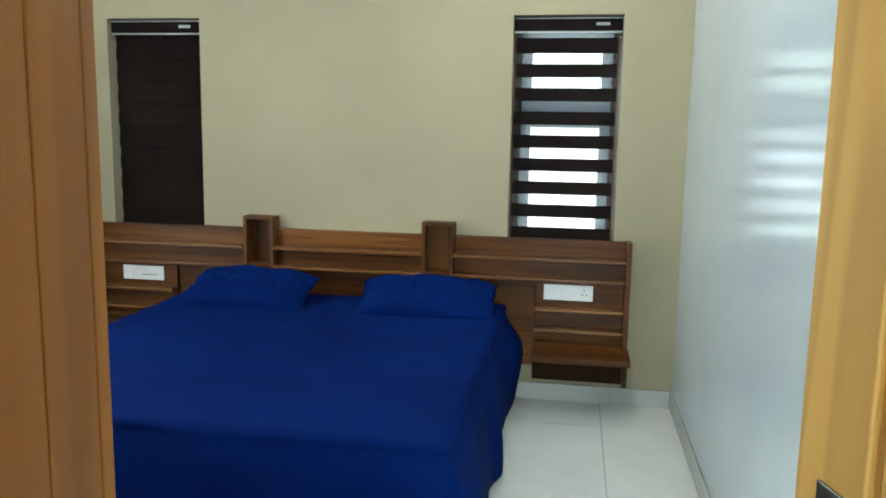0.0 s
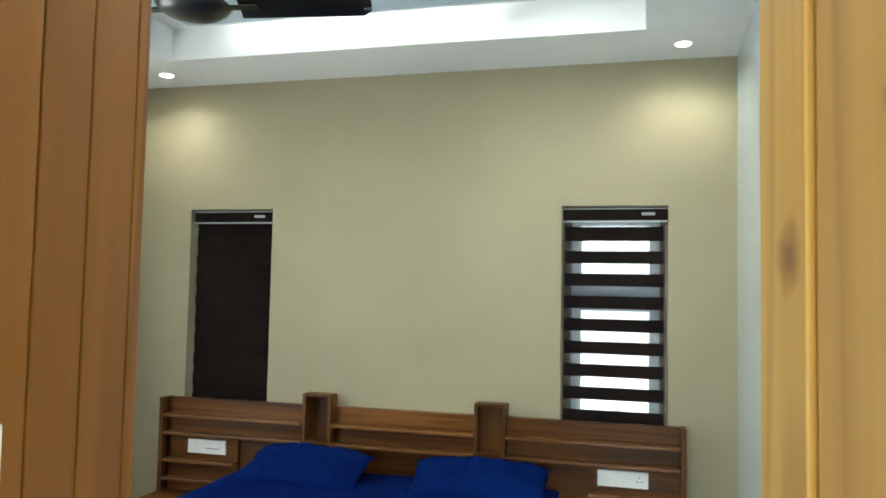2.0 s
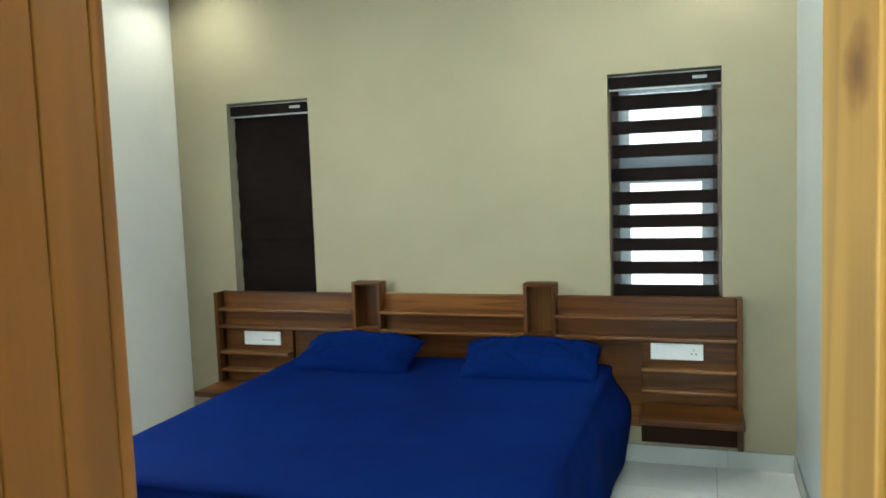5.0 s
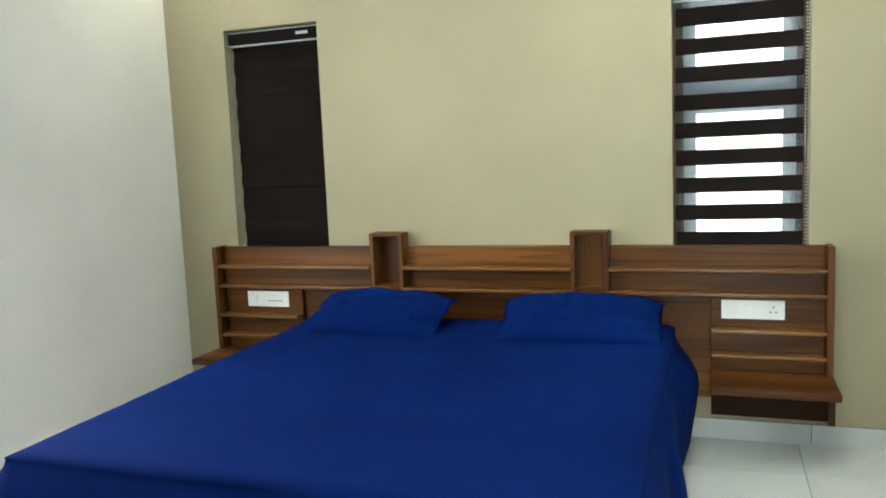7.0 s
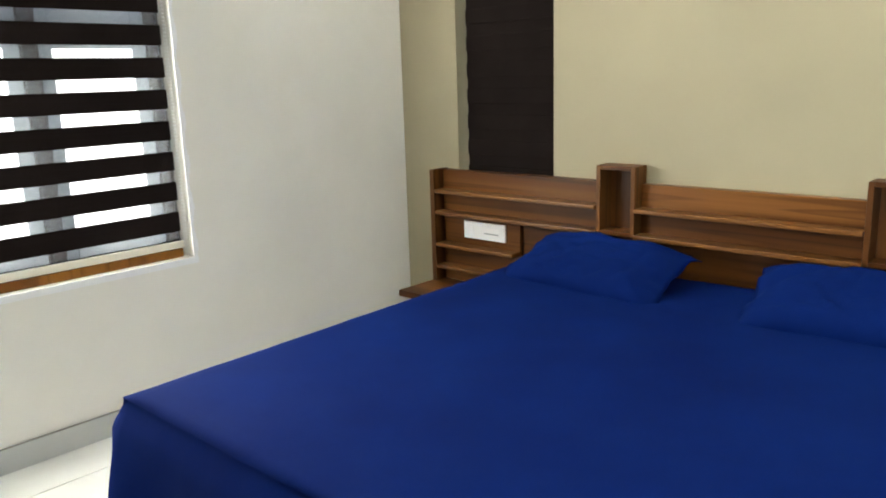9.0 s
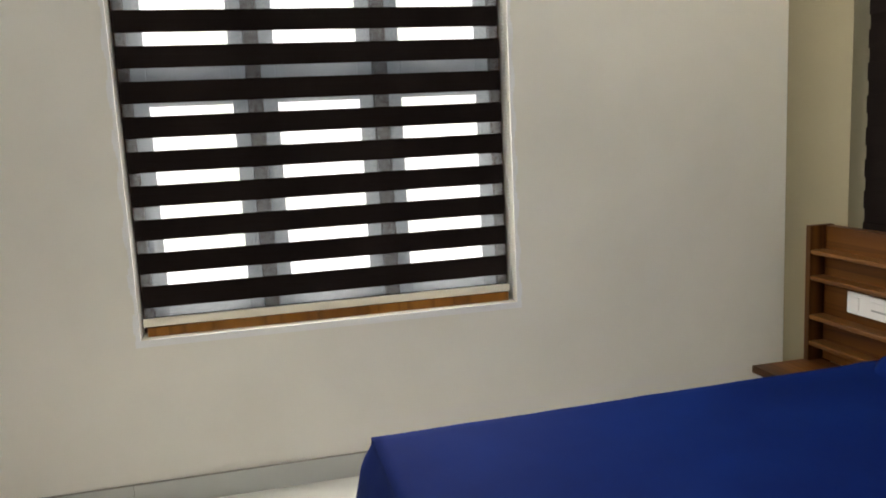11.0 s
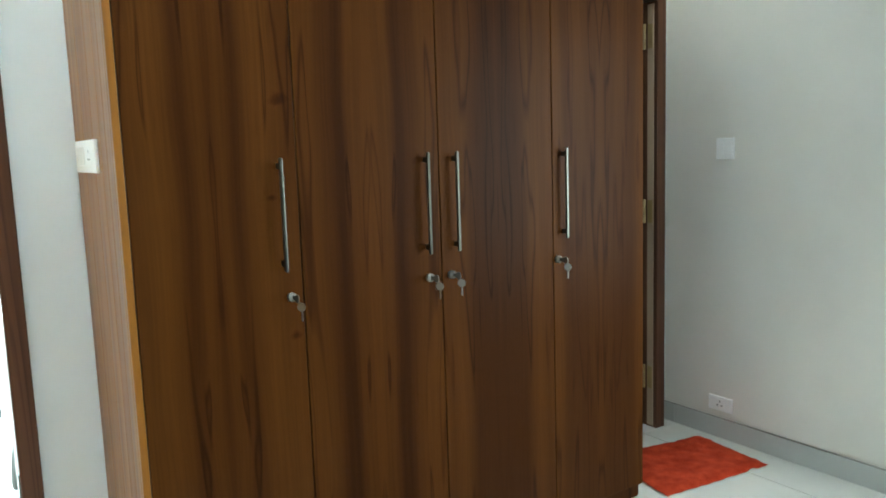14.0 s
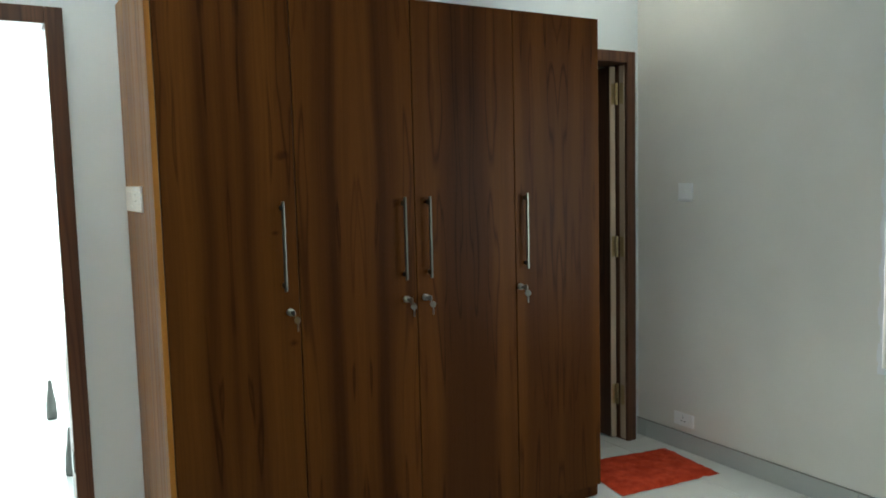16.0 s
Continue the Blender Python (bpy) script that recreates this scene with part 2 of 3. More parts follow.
def tile_mat():
    m = mat("glazed_floor_tile", (0.68, 0.69, 0.66), 0.14, 0, 0.5)
    t, n, l, b = nodes_of(m)
    v = coords(t, (1, 1, 1))
    a, c = noise_tex(t, v, 2.5, 5), noise_tex(t, v, 60, 3)
    info = n.new("ShaderNodeObjectInfo")
    base = ramp(t, a.outputs[0], [(0.3, (0.63, 0.64, 0.61)), (0.7, (0.71, 0.72, 0.69))]).outputs[0]
    tone = ramp(t, info.outputs["Random"], [(0.0, (0.95, 0.95, 0.95)), (1.0, (1.03, 1.03, 1.03))]).outputs[0]
    l.new(mixc(t, "MULTIPLY", 1.0, base, tone), b.inputs["Base Color"])
    l.new(ramp(t, c.outputs[0], [(0.3, (0.1,) * 3), (0.7, (0.2,) * 3)]).outputs[0], b.inputs["Roughness"])
    return m


M_TILE = tile_mat()
M_GROUT = mat("tile_grout", (0.25, 0.25, 0.24), 0.9)


def sheer_mat():
    """Open-weave voile: most light passes, a little is scattered."""
    m = bpy.data.materials.new("sheer_voile")
    m.use_nodes = True
    t = m.node_tree
    t.nodes.remove(t.nodes["Principled BSDF"])
    out = t.nodes["Material Output"]
    tr, tl, mx = t.nodes.new("ShaderNodeBsdfTransparent"), t.nodes.new("ShaderNodeBsdfTranslucent"), t.nodes.new("ShaderNodeMixShader")
    tr.inputs[0].default_value = (0.9, 0.92, 0.95, 1)
    tl.inputs[0].default_value = (0.34, 0.35, 0.37, 1)
    mx.inputs[0].default_value = 0.34
    t.links.new(tr.outputs[0], mx.inputs[1])
    t.links.new(tl.outputs[0], mx.inputs[2])
    t.links.new(mx.outputs[0], out.inputs[0])
    return m


M_SHEER = sheer_mat()


def blind_mat():
    m = mat("brown_blind_fabric", (0.018, 0.011, 0.009), 0.95, 0, 0.05)
    t, n, l, b = nodes_of(m)
    v = coords(t, (1, 1, 1))
    a, w = noise_tex(t, v, 3, 3), noise_tex(t, v, 400, 2)
    l.new(ramp(t, a.outputs[0], [(0.3, (0.010, 0.0075, 0.007)), (0.7, (0.017, 0.0125, 0.0115))]).outputs[0], b.inputs["Base Color"])
    bump(t, w.outputs[0], 0.3, 0.001)
    return m


M_BLIND = blind_mat()


def glass_mat():
    m = mat("window_glass", (1, 1, 1), 0.03)
    b = m.node_tree.nodes["Principled BSDF"]
    b.inputs["Transmission Weight"].default_value, b.inputs["IOR"].default_value = 1.0, 1.1
    return m


M_GLASS = glass_mat()


def glow(name, color, strength):
    m = bpy.data.materials.new(name)
    m.use_nodes = True
    t = m.node_tree
    t.nodes.remove(t.nodes["Principled BSDF"])
    e = t.nodes.new("ShaderNodeEmission")
    e.inputs[0].default_value, e.inputs[1].default_value = (*color, 1), strength
    t.links.new(e.outputs[0], t.nodes["Material Output"].inputs[0])
    return m


M_LED = glow("led_strip", (1, 0.99, 0.95), 29)
M_CRESCENT = glow("crescent_diffuser", (1, 0.99, 0.95), 10)
M_SPOT = glow("spot_lens", (1, 0.93, 0.8), 30)


def backdrop_mat():
    """Bright hazy daylight outside, with pale foliage low down."""
    m = glow("outdoor_haze", (1, 1, 1), 6.5)
    t = m.node_tree
    e = next(x for x in t.nodes if x.type == "EMISSION")
    v = coords(t, (1, 1, 1))
    n1 = noise_tex(t, v, 1.6, 5, 0.6)
    c = ramp(t, n1.outputs[0], [(0.35, (0.72, 0.85, 0.66)), (0.52, (1, 1, 1)), (0.7, (0.9, 0.96, 1))]).outputs[0]
    t.links.new(c, e.inputs[0])
    return m


M_OUT = backdrop_mat()


# ---- mesh helpers ----
def bm_box(bm, x0, y0, z0, x1, y1, z1, bevel=0.0):
    r = bmesh.ops.create_cube(bm, size=1)
    vs = r["verts"]
    bmesh.ops.scale(bm, vec=(x1 - x0, y1 - y0, z1 - z0), verts=vs)
    bmesh.ops.translate(bm, vec=((x0 + x1) / 2, (y0 + y1) / 2, (z0 + z1) / 2), verts=vs)
    if bevel:
        es = list({e for v in vs for e in v.link_edges})
        bmesh.ops.bevel(bm, geom=es, offset=bevel, segments=2, affect="EDGES", profile=0.5)
    return bm


def box(x0, y0, z0, x1, y1, z1, bevel=0.0):
    return bm_box(bmesh.new(), x0, y0, z0, x1, y1, z1, bevel)


def bm_cyl(bm, p, q, r0, r1=None, seg=20):
    p, q = Vector(p), Vector(q)
    m = Matrix.Translation((p + q) / 2) @ (q - p).to_track_quat("Z", "Y").to_matrix().to_4x4()
    bmesh.ops.create_cone(bm, cap_ends=True, segments=seg, radius1=r0, radius2=r0 if r1 is None else r1, depth=(q - p).length, matrix=m)
    return bm


def cyl(p, q, r0, r1=None, seg=20):
    return bm_cyl(bmesh.new(), p, q, r0, r1, seg)


def lathe(profile, seg=32):
    """A turned shape about the z axis from (radius, height) pairs."""
    bm = bmesh.new()
    rings = []
    for r, z in profile:
        rings.append([bm.verts.new((r * math.cos(2 * math.pi * i / seg), r * math.sin(2 * math.pi * i / seg), z)) for i in range(seg)])
    for a, b in zip(rings, rings[1:]):
        for i in range(seg):
            bm.faces.new((a[i], a[(i + 1) % seg], b[(i + 1) % seg], b[i]))
    bm.faces.new(rings[0][::-1]), bm.faces.new(rings[-1])
    bmesh.ops.recalc_face_normals(bm, faces=bm.faces)
    return bm


def mesh_ob(name, bm, material, smooth=False):
    me = bpy.data.meshes.new(name)
    bm.to_mesh(me)
    bm.free()
    me.materials.append(material)
    if smooth:
        for p in me.polygons:
            p.use_smooth = True
    return new(name, me)


def part(name, bm, material, parent, label="", smooth=False):
    ob = mesh_ob(name, bm, material, smooth)
    ob.parent = parent
    return tagged(ob, label)


def thing(name, label, category, group="", at=(0, 0, 0)):
    ob = new(name)
    ob.empty_display_size = 0.1
    ob.location = at
    return tagged(ob, label, category, group)


def structure(name, bm, material, label="", category=""):
    return tagged(mesh_ob(name, bm, material), label, category or name.split("_")[0], kind="structure")


def wall_with_holes(axis, u0, u1, z0, z1, d0, d1, holes):
    """Wall slab along x (axis 0) or y (axis 1) with thickness d0..d1 and openings (u0, u1, z0, z1)."""
    bm = bmesh.new()
    cuts = sorted({u0, u1, *[h[0] for h in holes], *[h[1] for h in holes]})
    for a, b in zip(cuts, cuts[1:]):
        spans = sorted((h[2], h[3]) for h in holes if h[0] <= a and h[1] >= b)
        z = z0
        for s0, s1 in spans + [(z1, z1)]:
            if s0 > z:
                if axis == 0:
                    bm_box(bm, a, d0, z, b, d1, s0)
                else:
                    bm_box(bm, d0, a, z, d1, b, s0)
            z = max(z, s1)
    bmesh.ops.remove_doubles(bm, verts=bm.verts, dist=0.0005)
    return bm


# ---- plan ----
XR, YH, YR = 3.635, 4.0, -0.13       # room faces: window wall at x = 0
ZS, ZT = 2.875, 3.01                   # soffit and tray heights
T = 0.2
WIN_L = (1.249, 2.723, 0.65, 2.1)     # y and z range of the large window
WIN_A = (0.378, 0.946, 0.62, 2.08)  # x and z range of the small windows
WIN_B = (2.717, 3.287, 0.62, 2.08)
DOOR = (2.83, 3.63)                  # entrance opening
BATH = (0.09, 0.70)                  # bathroom opening

structure("wall_headboard", wall_with_holes(0, 0, XR, 0, 3.2, YH, YH + T, [WIN_A, WIN_B]), M_TAN, "beige painted headboard wall with two narrow window openings")
structure("wall_window", wall_with_holes(1, YR - T, YH + T, 0, 3.2, -T, 0, [WIN_L]), M_WHITE, "off-white painted wall with one wide window opening")
structure("wall_side", box(XR, YR - T, 0, XR + T, YH + T, 3.2), M_GLOSS, "satin white side wall, bluish daylight tone put into its paint")
structure("wall_rear", wall_with_holes(0, 0, XR, 0, 3.2, YR - T, YR, [(*DOOR, 0, 2.11), (*BATH, 0, 2.11)]), M_REAR, "white rear wall with entrance and bathroom doorways, cool hall light put into its paint")

# ceiling: soffit border, tray riser, tray top with a dropped grey panel
TX0, TX1, TY0, TY1 = 0.55, 3.17, 0.5, 3.48
bm = bmesh.new()
bm_box(bm, 0, YR, ZS, TX0, YH, ZT + 0.1)
bm_box(bm, TX1, YR, ZS, XR, YH, ZT + 0.1)
bm_box(bm, TX0, YR, ZS, TX1, TY0, ZT + 0.1)
bm_box(bm, TX0, TY1, ZS, TX1, YH, ZT + 0.1)
structure("ceiling_border", bm, M_CEIL, "white dropped ceiling border round a tray")
structure("ceiling", box(TX0 - 0.1, TY0 - 0.1, ZT + 0.05, TX1 + 0.1, TY1 + 0.1, ZT + 0.15), M_CEIL, "white tray ceiling top")

# floor bed under the tiles
structure("floor", box(-T, YR - T, -0.1, XR + T, YH + T, -0.006), M_GROUT, "grey grouted floor bed under pale tiles")
M_LINE = mat("skirting_joint", (0.28, 0.27, 0.25), 0.8)


def skirting(name, axis, u0, u1, d0, d1, joint):
    """Tiled skirting: pieces with open joints and a dark joint along the top."""
    k = tagged(new(name), "pale grey tiled skirting with dark joints", "skirting", kind="structure")
    cuts = [u0] + [joint + TL_S * i for i in range(-4, 5) if u0 + 0.02 < joint + TL_S * i < u1 - 0.02] + [u1]
    for a, b in zip(cuts, cuts[1:]):
        a, b = a + 0.001, b - 0.001
        part("skirting_tile", box(a, d0, 0, b, d1, 0.094, 0.001) if axis == 0 else box(d0, a, 0, d1, b, 0.094, 0.001), M_SKIRT, k)
    part("top_joint", box(u0, d0 + 0.002, 0.094, u1, d1 - 0.002, 0.0975) if axis == 0 else box(d0 + 0.002, u0, 0.094, d1 - 0.002, u1, 0.0975), M_LINE, k)


TL_S = 1.228
skirting("skirting_headboard", 0, 0.012, XR - 0.012, YH - 0.012, YH, 0.85)
skirting("skirting_window", 1, YR, YH, 0, 0.012, 1.168)
skirting("skirting_side", 1, YR, YH, XR - 0.012, XR, 1.168)
skirting("skirting_rear", 0, 0.72, 2.82, YR, YR + 0.012, 1.5)


def window_frame(name, axis, rng, depth, posts, rail, label):
    """Timber outer frame, sashes and glass in a wall opening. depth: centre of the frame; posts: inner upright centres."""
    u0, u1, z0, z1 = rng
    w = tagged(new(name), label, "window", kind="structure")

    def bx(a0, b0, a1, b1, d0, d1, bev=0.004):
        return box(a0, d0, b0, a1, d1, b1, bev) if axis == 0 else box(d0, a0, b0, d1, a1, b1, bev)
    f = 0.045
    lo, hi = depth - 0.03, depth + 0.03
    for a in ((u0, z0, u0 + f, z1), (u1 - f, z0, u1, z1), (u0 + f, z0, u1 - f, z0 + f), (u0 + f, z1 - f, u1 - f, z1)):
        part("window_frame", bx(*a, lo, hi), M_DKWOOD, w)
    for p in posts:
        part("mullion", bx(p - 0.03, z0 + f, p + 0.03, z1 - f, lo, hi), M_DKWOOD, w)
    edges = [u0 + f] + [q for p in posts for q in (p - 0.03, p + 0.03)] + [u1 - f]
    for a0, a1 in zip(edges[::2], edges[1::2]):
        s, d = 0.055, 0.018
        for a in ((a0, z0 + f, a0 + s, z1 - f), (a1 - s, z0 + f, a1, z1 - f), (a0 + s, z0 + f, a1 - s, z0 + f + s), (a0 + s, z1 - f - s, a1 - s, z1 - f), (a0 + s, rail - 0.08, a1 - s, rail + 0.08)):
            # sash bars let daylight through, an added glow beside the panes
            part("sash_member", bx(*a, depth - d / 3, depth + d / 3), M_SASH, w, "pale window sash, made translucent so daylight brightens it")
        g = part("pane", bx(a0 + s, z0 + f + s, a1 - s, z1 - f - s, depth - 0.003, depth + 0.003, 0), M_GLASS, w)
        g.visible_shadow = False
    return w


window_frame("window_1", 1, WIN_L, -0.14, [1.737, 2.225], 1.585, "three-light window in brown timber behind a striped blind")
window_frame("window_2", 0, WIN_A, YH + 0.14, [], 1.6, "narrow timber window behind a closed dark blind")
window_frame("window_3", 0, WIN_B, YH + 0.14, [], 1.58, "narrow timber window behind an open striped blind")

# outdoors
structure("backdrop_west", box(-2.6, -2, -0.5, -2.55, 6, 4.0), M_OUT, "bright hazy daylight outside the wide window", "backdrop")
structure("backdrop_north", box(-1, YH + 2.5, -0.5, 6, YH + 2.55, 4.0), M_OUT, "bright hazy daylight outside the narrow windows", "backdrop")
structure("ground", box(-60, -60, -0.3, 60, 60, -0.2), M_GROUT, "plain ground outside")

# hall outside the entrance, and the bathroom
bm = bmesh.new()
bm_box(bm, 1.6, -3.6, 0, 1.7, YR - T, 2.9)
bm_box(bm, 5.2, -3.6, 0, 5.3, YR - T, 2.9)
bm_box(bm, 1.7, -3.7, 0, 2.2, -3.6, 2.9)
bm_box(bm, 4.6, -3.7, 0, 5.2, -3.6, 2.9)
bm_box(bm, 2.2, -3.7, 2.65, 4.6, -3.6, 2.9)
bm_box(bm, XR + T, YR - T - 0.1, 0, 5.2, YR - T, 2.9)
structure("wall_hall", bm, M_CEIL, "white hall walls outside the bedroom door")
structure("ceiling_hall", box(1.6, -3.7, 2.9, 5.3, YR - T, 3.0), M_CEIL, "white hall ceiling")
structure("floor_hall", box(1.6, -6.0, -0.1, 5.3, YR - T, -0.004), M_TILE, "pale glazed hall floor")
structure("backdrop_south", box(-2, -6.05, -0.5, 9, -6.0, 4.5), M_OUT, "bright hazy daylight beyond the hall opening", "backdrop")
for cx, cy in ((2.83, -2.45), (2.815, -1.3)):
    o = tagged(mesh_ob("floor_ornament", lathe([(0.03, -0.004), (0.034, 0.02), (0.03, 0.1), (0.018, 0.18), (0.012, 0.24), (0.005, 0.25)]), M_ORN, True), "slim dark grey tapered ornament standing on the hall floor", "ornament", "hall ornaments")
    o.location = (cx, cy, 0)
bm = bmesh.new()
bm_box(bm, -0.2, -2.0, 0, -0.1, YR - T, 2.6)
bm_box(bm, 1.45, -2.0, 0, 1.55, YR - T, 2.6)
bm_box(bm, -0.1, -2.0, 0, 1.45, -1.9, 2.6)
structure("wall_bathroom", bm, M_WHITE, "pale bathroom walls in shade")
structure("ceiling_bathroom", box(-0.2, -2.0, 2.6, 1.55, YR - T, 2.7), M_CEIL, "white bathroom ceiling")
structure("floor_bathroom", box(-0.1, -1.9, -0.1, 1.45, YR - T, -0.004), M_TILE, "pale bathroom floor tiles")


# ---- entrance door ----
def door_frame(name, x0, x1, top, y0, y1, w, material, label):
    d = tagged(new(name), label, "door frame", kind="structure")
    part("jamb", box(x0, y0, 0, x0 + w, y1, top, 0.004), material, d)
    part("jamb", box(x1 - w, y0, 0, x1, y1, top, 0.004), material, d)
    part("head", box(x0 + w, y0, top - w, x1 - w, y1, top, 0.004), material, d)
    return d


fr = door_frame("door_1", DOOR[0], DOOR[1], 2.11, YR - 0.12, YR + 0.02, 0.06, M_DKWOOD, "dark brown timber frame of the open entrance door")
part("strike_plate", box(DOOR[0] + 0.058, YR - 0.03, 0.40, DOOR[0] + 0.064, YR + 0.012, 0.48), M_CHROME, fr, "small steel keep")


def panelled_door(hinge, free, height):
    """A leaf with stiles, rails and raised panels, standing open from the hinge to the free edge."""
    h, f = Vector(hinge), Vector(free)
    w = (f - h).length
    ang = math.atan2(f.y - h.y, f.x - h.x)
    d = thing("entrance_door", "honey-coloured knotty pine panelled door, standing open", "door", at=(h.x, h.y, 0))
    d.rotation_euler = (0, 0, ang)
    st, th = 0.115, 0.018
    part("stile", box(0, -th, 0.006, st, th, height, 0.003), M_PINE, d)
    part("stile", box(w - st, -th, 0.006, w, th, height, 0.003), M_PINE, d)
    for z0, z1 in ((0.006, 0.2), (0.95, 1.07), (height - 0.115, height)):
        part("rail", box(st, -th + 0.001, z0, w - st, th - 0.001, z1, 0.003), M_PINE, d)
    for z0, z1 in ((0.2, 0.95), (1.07, height - 0.115)):
        bm = box(st - 0.004, -0.008, z0 - 0.004, w - st + 0.004, 0.008, z1 + 0.004)
        bm_box(bm, st + 0.012, -0.014, z0 + 0.012, w - st - 0.012, 0.014, z1 - 0.012, 0.006)
        part("panel", bm, M_PINE, d)
    for side in (-1, 1):
        pl = part("lock_plate", box(w - 0.085, side * th, 0.88, w - 0.045, side * (th + 0.004), 1.1, 0.001) if side > 0 else
                  box(w - 0.085, -th - 0.004, 0.88, w - 0.045, -th, 1.1, 0.001), M_CHROME, d, "steel lock plate")
        bm = cyl((w - 0.065, side * th, 1.02), (w - 0.065, side * (th + 0.05), 1.02), 0.009)
        bm_cyl(bm, (w - 0.06, side * (th + 0.045), 1.02), (w - 0.19, side * (th + 0.045), 1.02), 0.009)
        part("lever_handle", bm, M_CHROME, pl, "steel lever handle", True)
    return d


panelled_door((3.56, -0.135), (3.344, 0.649), 2.04)


# ---- bathroom door ----
door_frame("door_2", BATH[0], BATH[1], 2.11, YR - 0.1, YR + 0.075, 0.06, M_DKWOOD, "dark brown timber bathroom door frame")


def bath_leaf():
    d = thing("bathroom_door", "dark brown flush door folded open into the bathroom", "door")
    x = BATH[0] + 0.06
    part("leaf", box(x + 0.006, -0.80, 0.01, x + 0.042, -0.1475, 2.04, 0.002), M_DKWOOD, d)
    part("lipping", box(x + 0.006, -0.147, 0.01, x + 0.042, -0.14, 2.04, 0.001), M_RAW, d, "pale unfinished edge strip")
    part("lipping", box(x + 0.0005, -0.112, 0.01, x + 0.0035, -0.075, 2.04), M_RAW, d, "pale rebate strip")
    for z in (0.2, 1.02, 1.84):
        bm = box(x + 0.006, -0.1395, z, x + 0.036, -0.137, z + 0.11)
        bm_box(bm, x + 0.0036, -0.108, z, x + 0.006, -0.08, z + 0.11)
        for k in range(3):
            bm_cyl(bm, (x + 0.012, -0.126, z - 0.002 + 0.039 * k), (x + 0.012, -0.126, z + 0.034 + 0.039 * k), 0.009, seg=12)
        part("hinge", bm, M_BRASS, d, "aged brass butt hinge")


bath_leaf()


# ---- wardrobe ----
def wardrobe():
    X0, X1, Y0, Y1, H = 0.775, 2.65, YR + 0.003, 0.42, 2.137
    w = thing("wardrobe", "tall teak-veneered four-door wardrobe with keys in the locks", "wardrobe", at=(0, 0, 0))
    part("body", box(X0 + 0.001, Y0, 0.004, X1 - 0.02, Y1 - 0.022, H - 0.002, 0.002), M_TEAK, w)
    # end panel built of veneered strips, hall light put into their lighter colour
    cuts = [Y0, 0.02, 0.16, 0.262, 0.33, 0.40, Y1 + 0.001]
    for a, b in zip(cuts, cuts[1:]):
        part("end_panel", box(X1 - 0.019, a + 0.0012, 0.004, X1, b - 0.0012, H, 0.0015), M_SIDE, w, "reddish teak end panel strip, lightened to carry the hall light")
    j = [X0, 1.233, 1.703, 2.176, X1 - 0.0195]
    hx = [1.186, 1.648, 1.756, 2.232]
    for i in range(4):
        d = part("door", box(j[i] + 0.0018, Y1 - 0.02, 0.06, j[i + 1] - 0.0018, Y1, H, 0.002), M_TEAK, w)
        x = hx[i]
        bm = bmesh.new()
        bm_box(bm, x - 0.0055, Y1 + 0.018, 1.085, x + 0.0055, Y1 + 0.027, 1.4, 0.003)
        bm_box(bm, x - 0.005, Y1, 1.1, x + 0.005, Y1 + 0.02, 1.115)
        bm_box(bm, x - 0.005, Y1, 1.37, x + 0.005, Y1 + 0.02, 1.385)
        part("handle", bm, M_CHROME, d, "slim brushed steel bar handle")
        kx = x + (0.028, 0.02, -0.005, -0.018)[i]
        part("lock", cyl((kx, Y1, 1.01), (kx, Y1 + 0.012, 1.01), 0.013), M_KEY, d, "round steel lock", True)
        bm = box(kx - 0.0015, Y1 + 0.012, 1.004, kx + 0.0015, Y1 + 0.036, 1.016)
        bm_cyl(bm, (kx - 0.0015, Y1 + 0.042, 1.01), (kx + 0.0015, Y1 + 0.042, 1.01), 0.012, seg=14)
        bm_cyl(bm, (kx - 0.012, Y1 + 0.04, 0.985), (kx - 0.0105, Y1 + 0.041, 0.985), 0.013, seg=14)
        bm_box(bm, kx - 0.0145, Y1 + 0.036, 0.945, kx - 0.0125, Y1 + 0.042, 0.975)
        part("key", bm, M_KEY, d, "small steel key with its spare hanging")
    part("plinth", box(X0 + 0.01, Y1 - 0.04, 0.002, X1 - 0.02, Y1 - 0.02, 0.058), M_TEAK, w)


wardrobe()


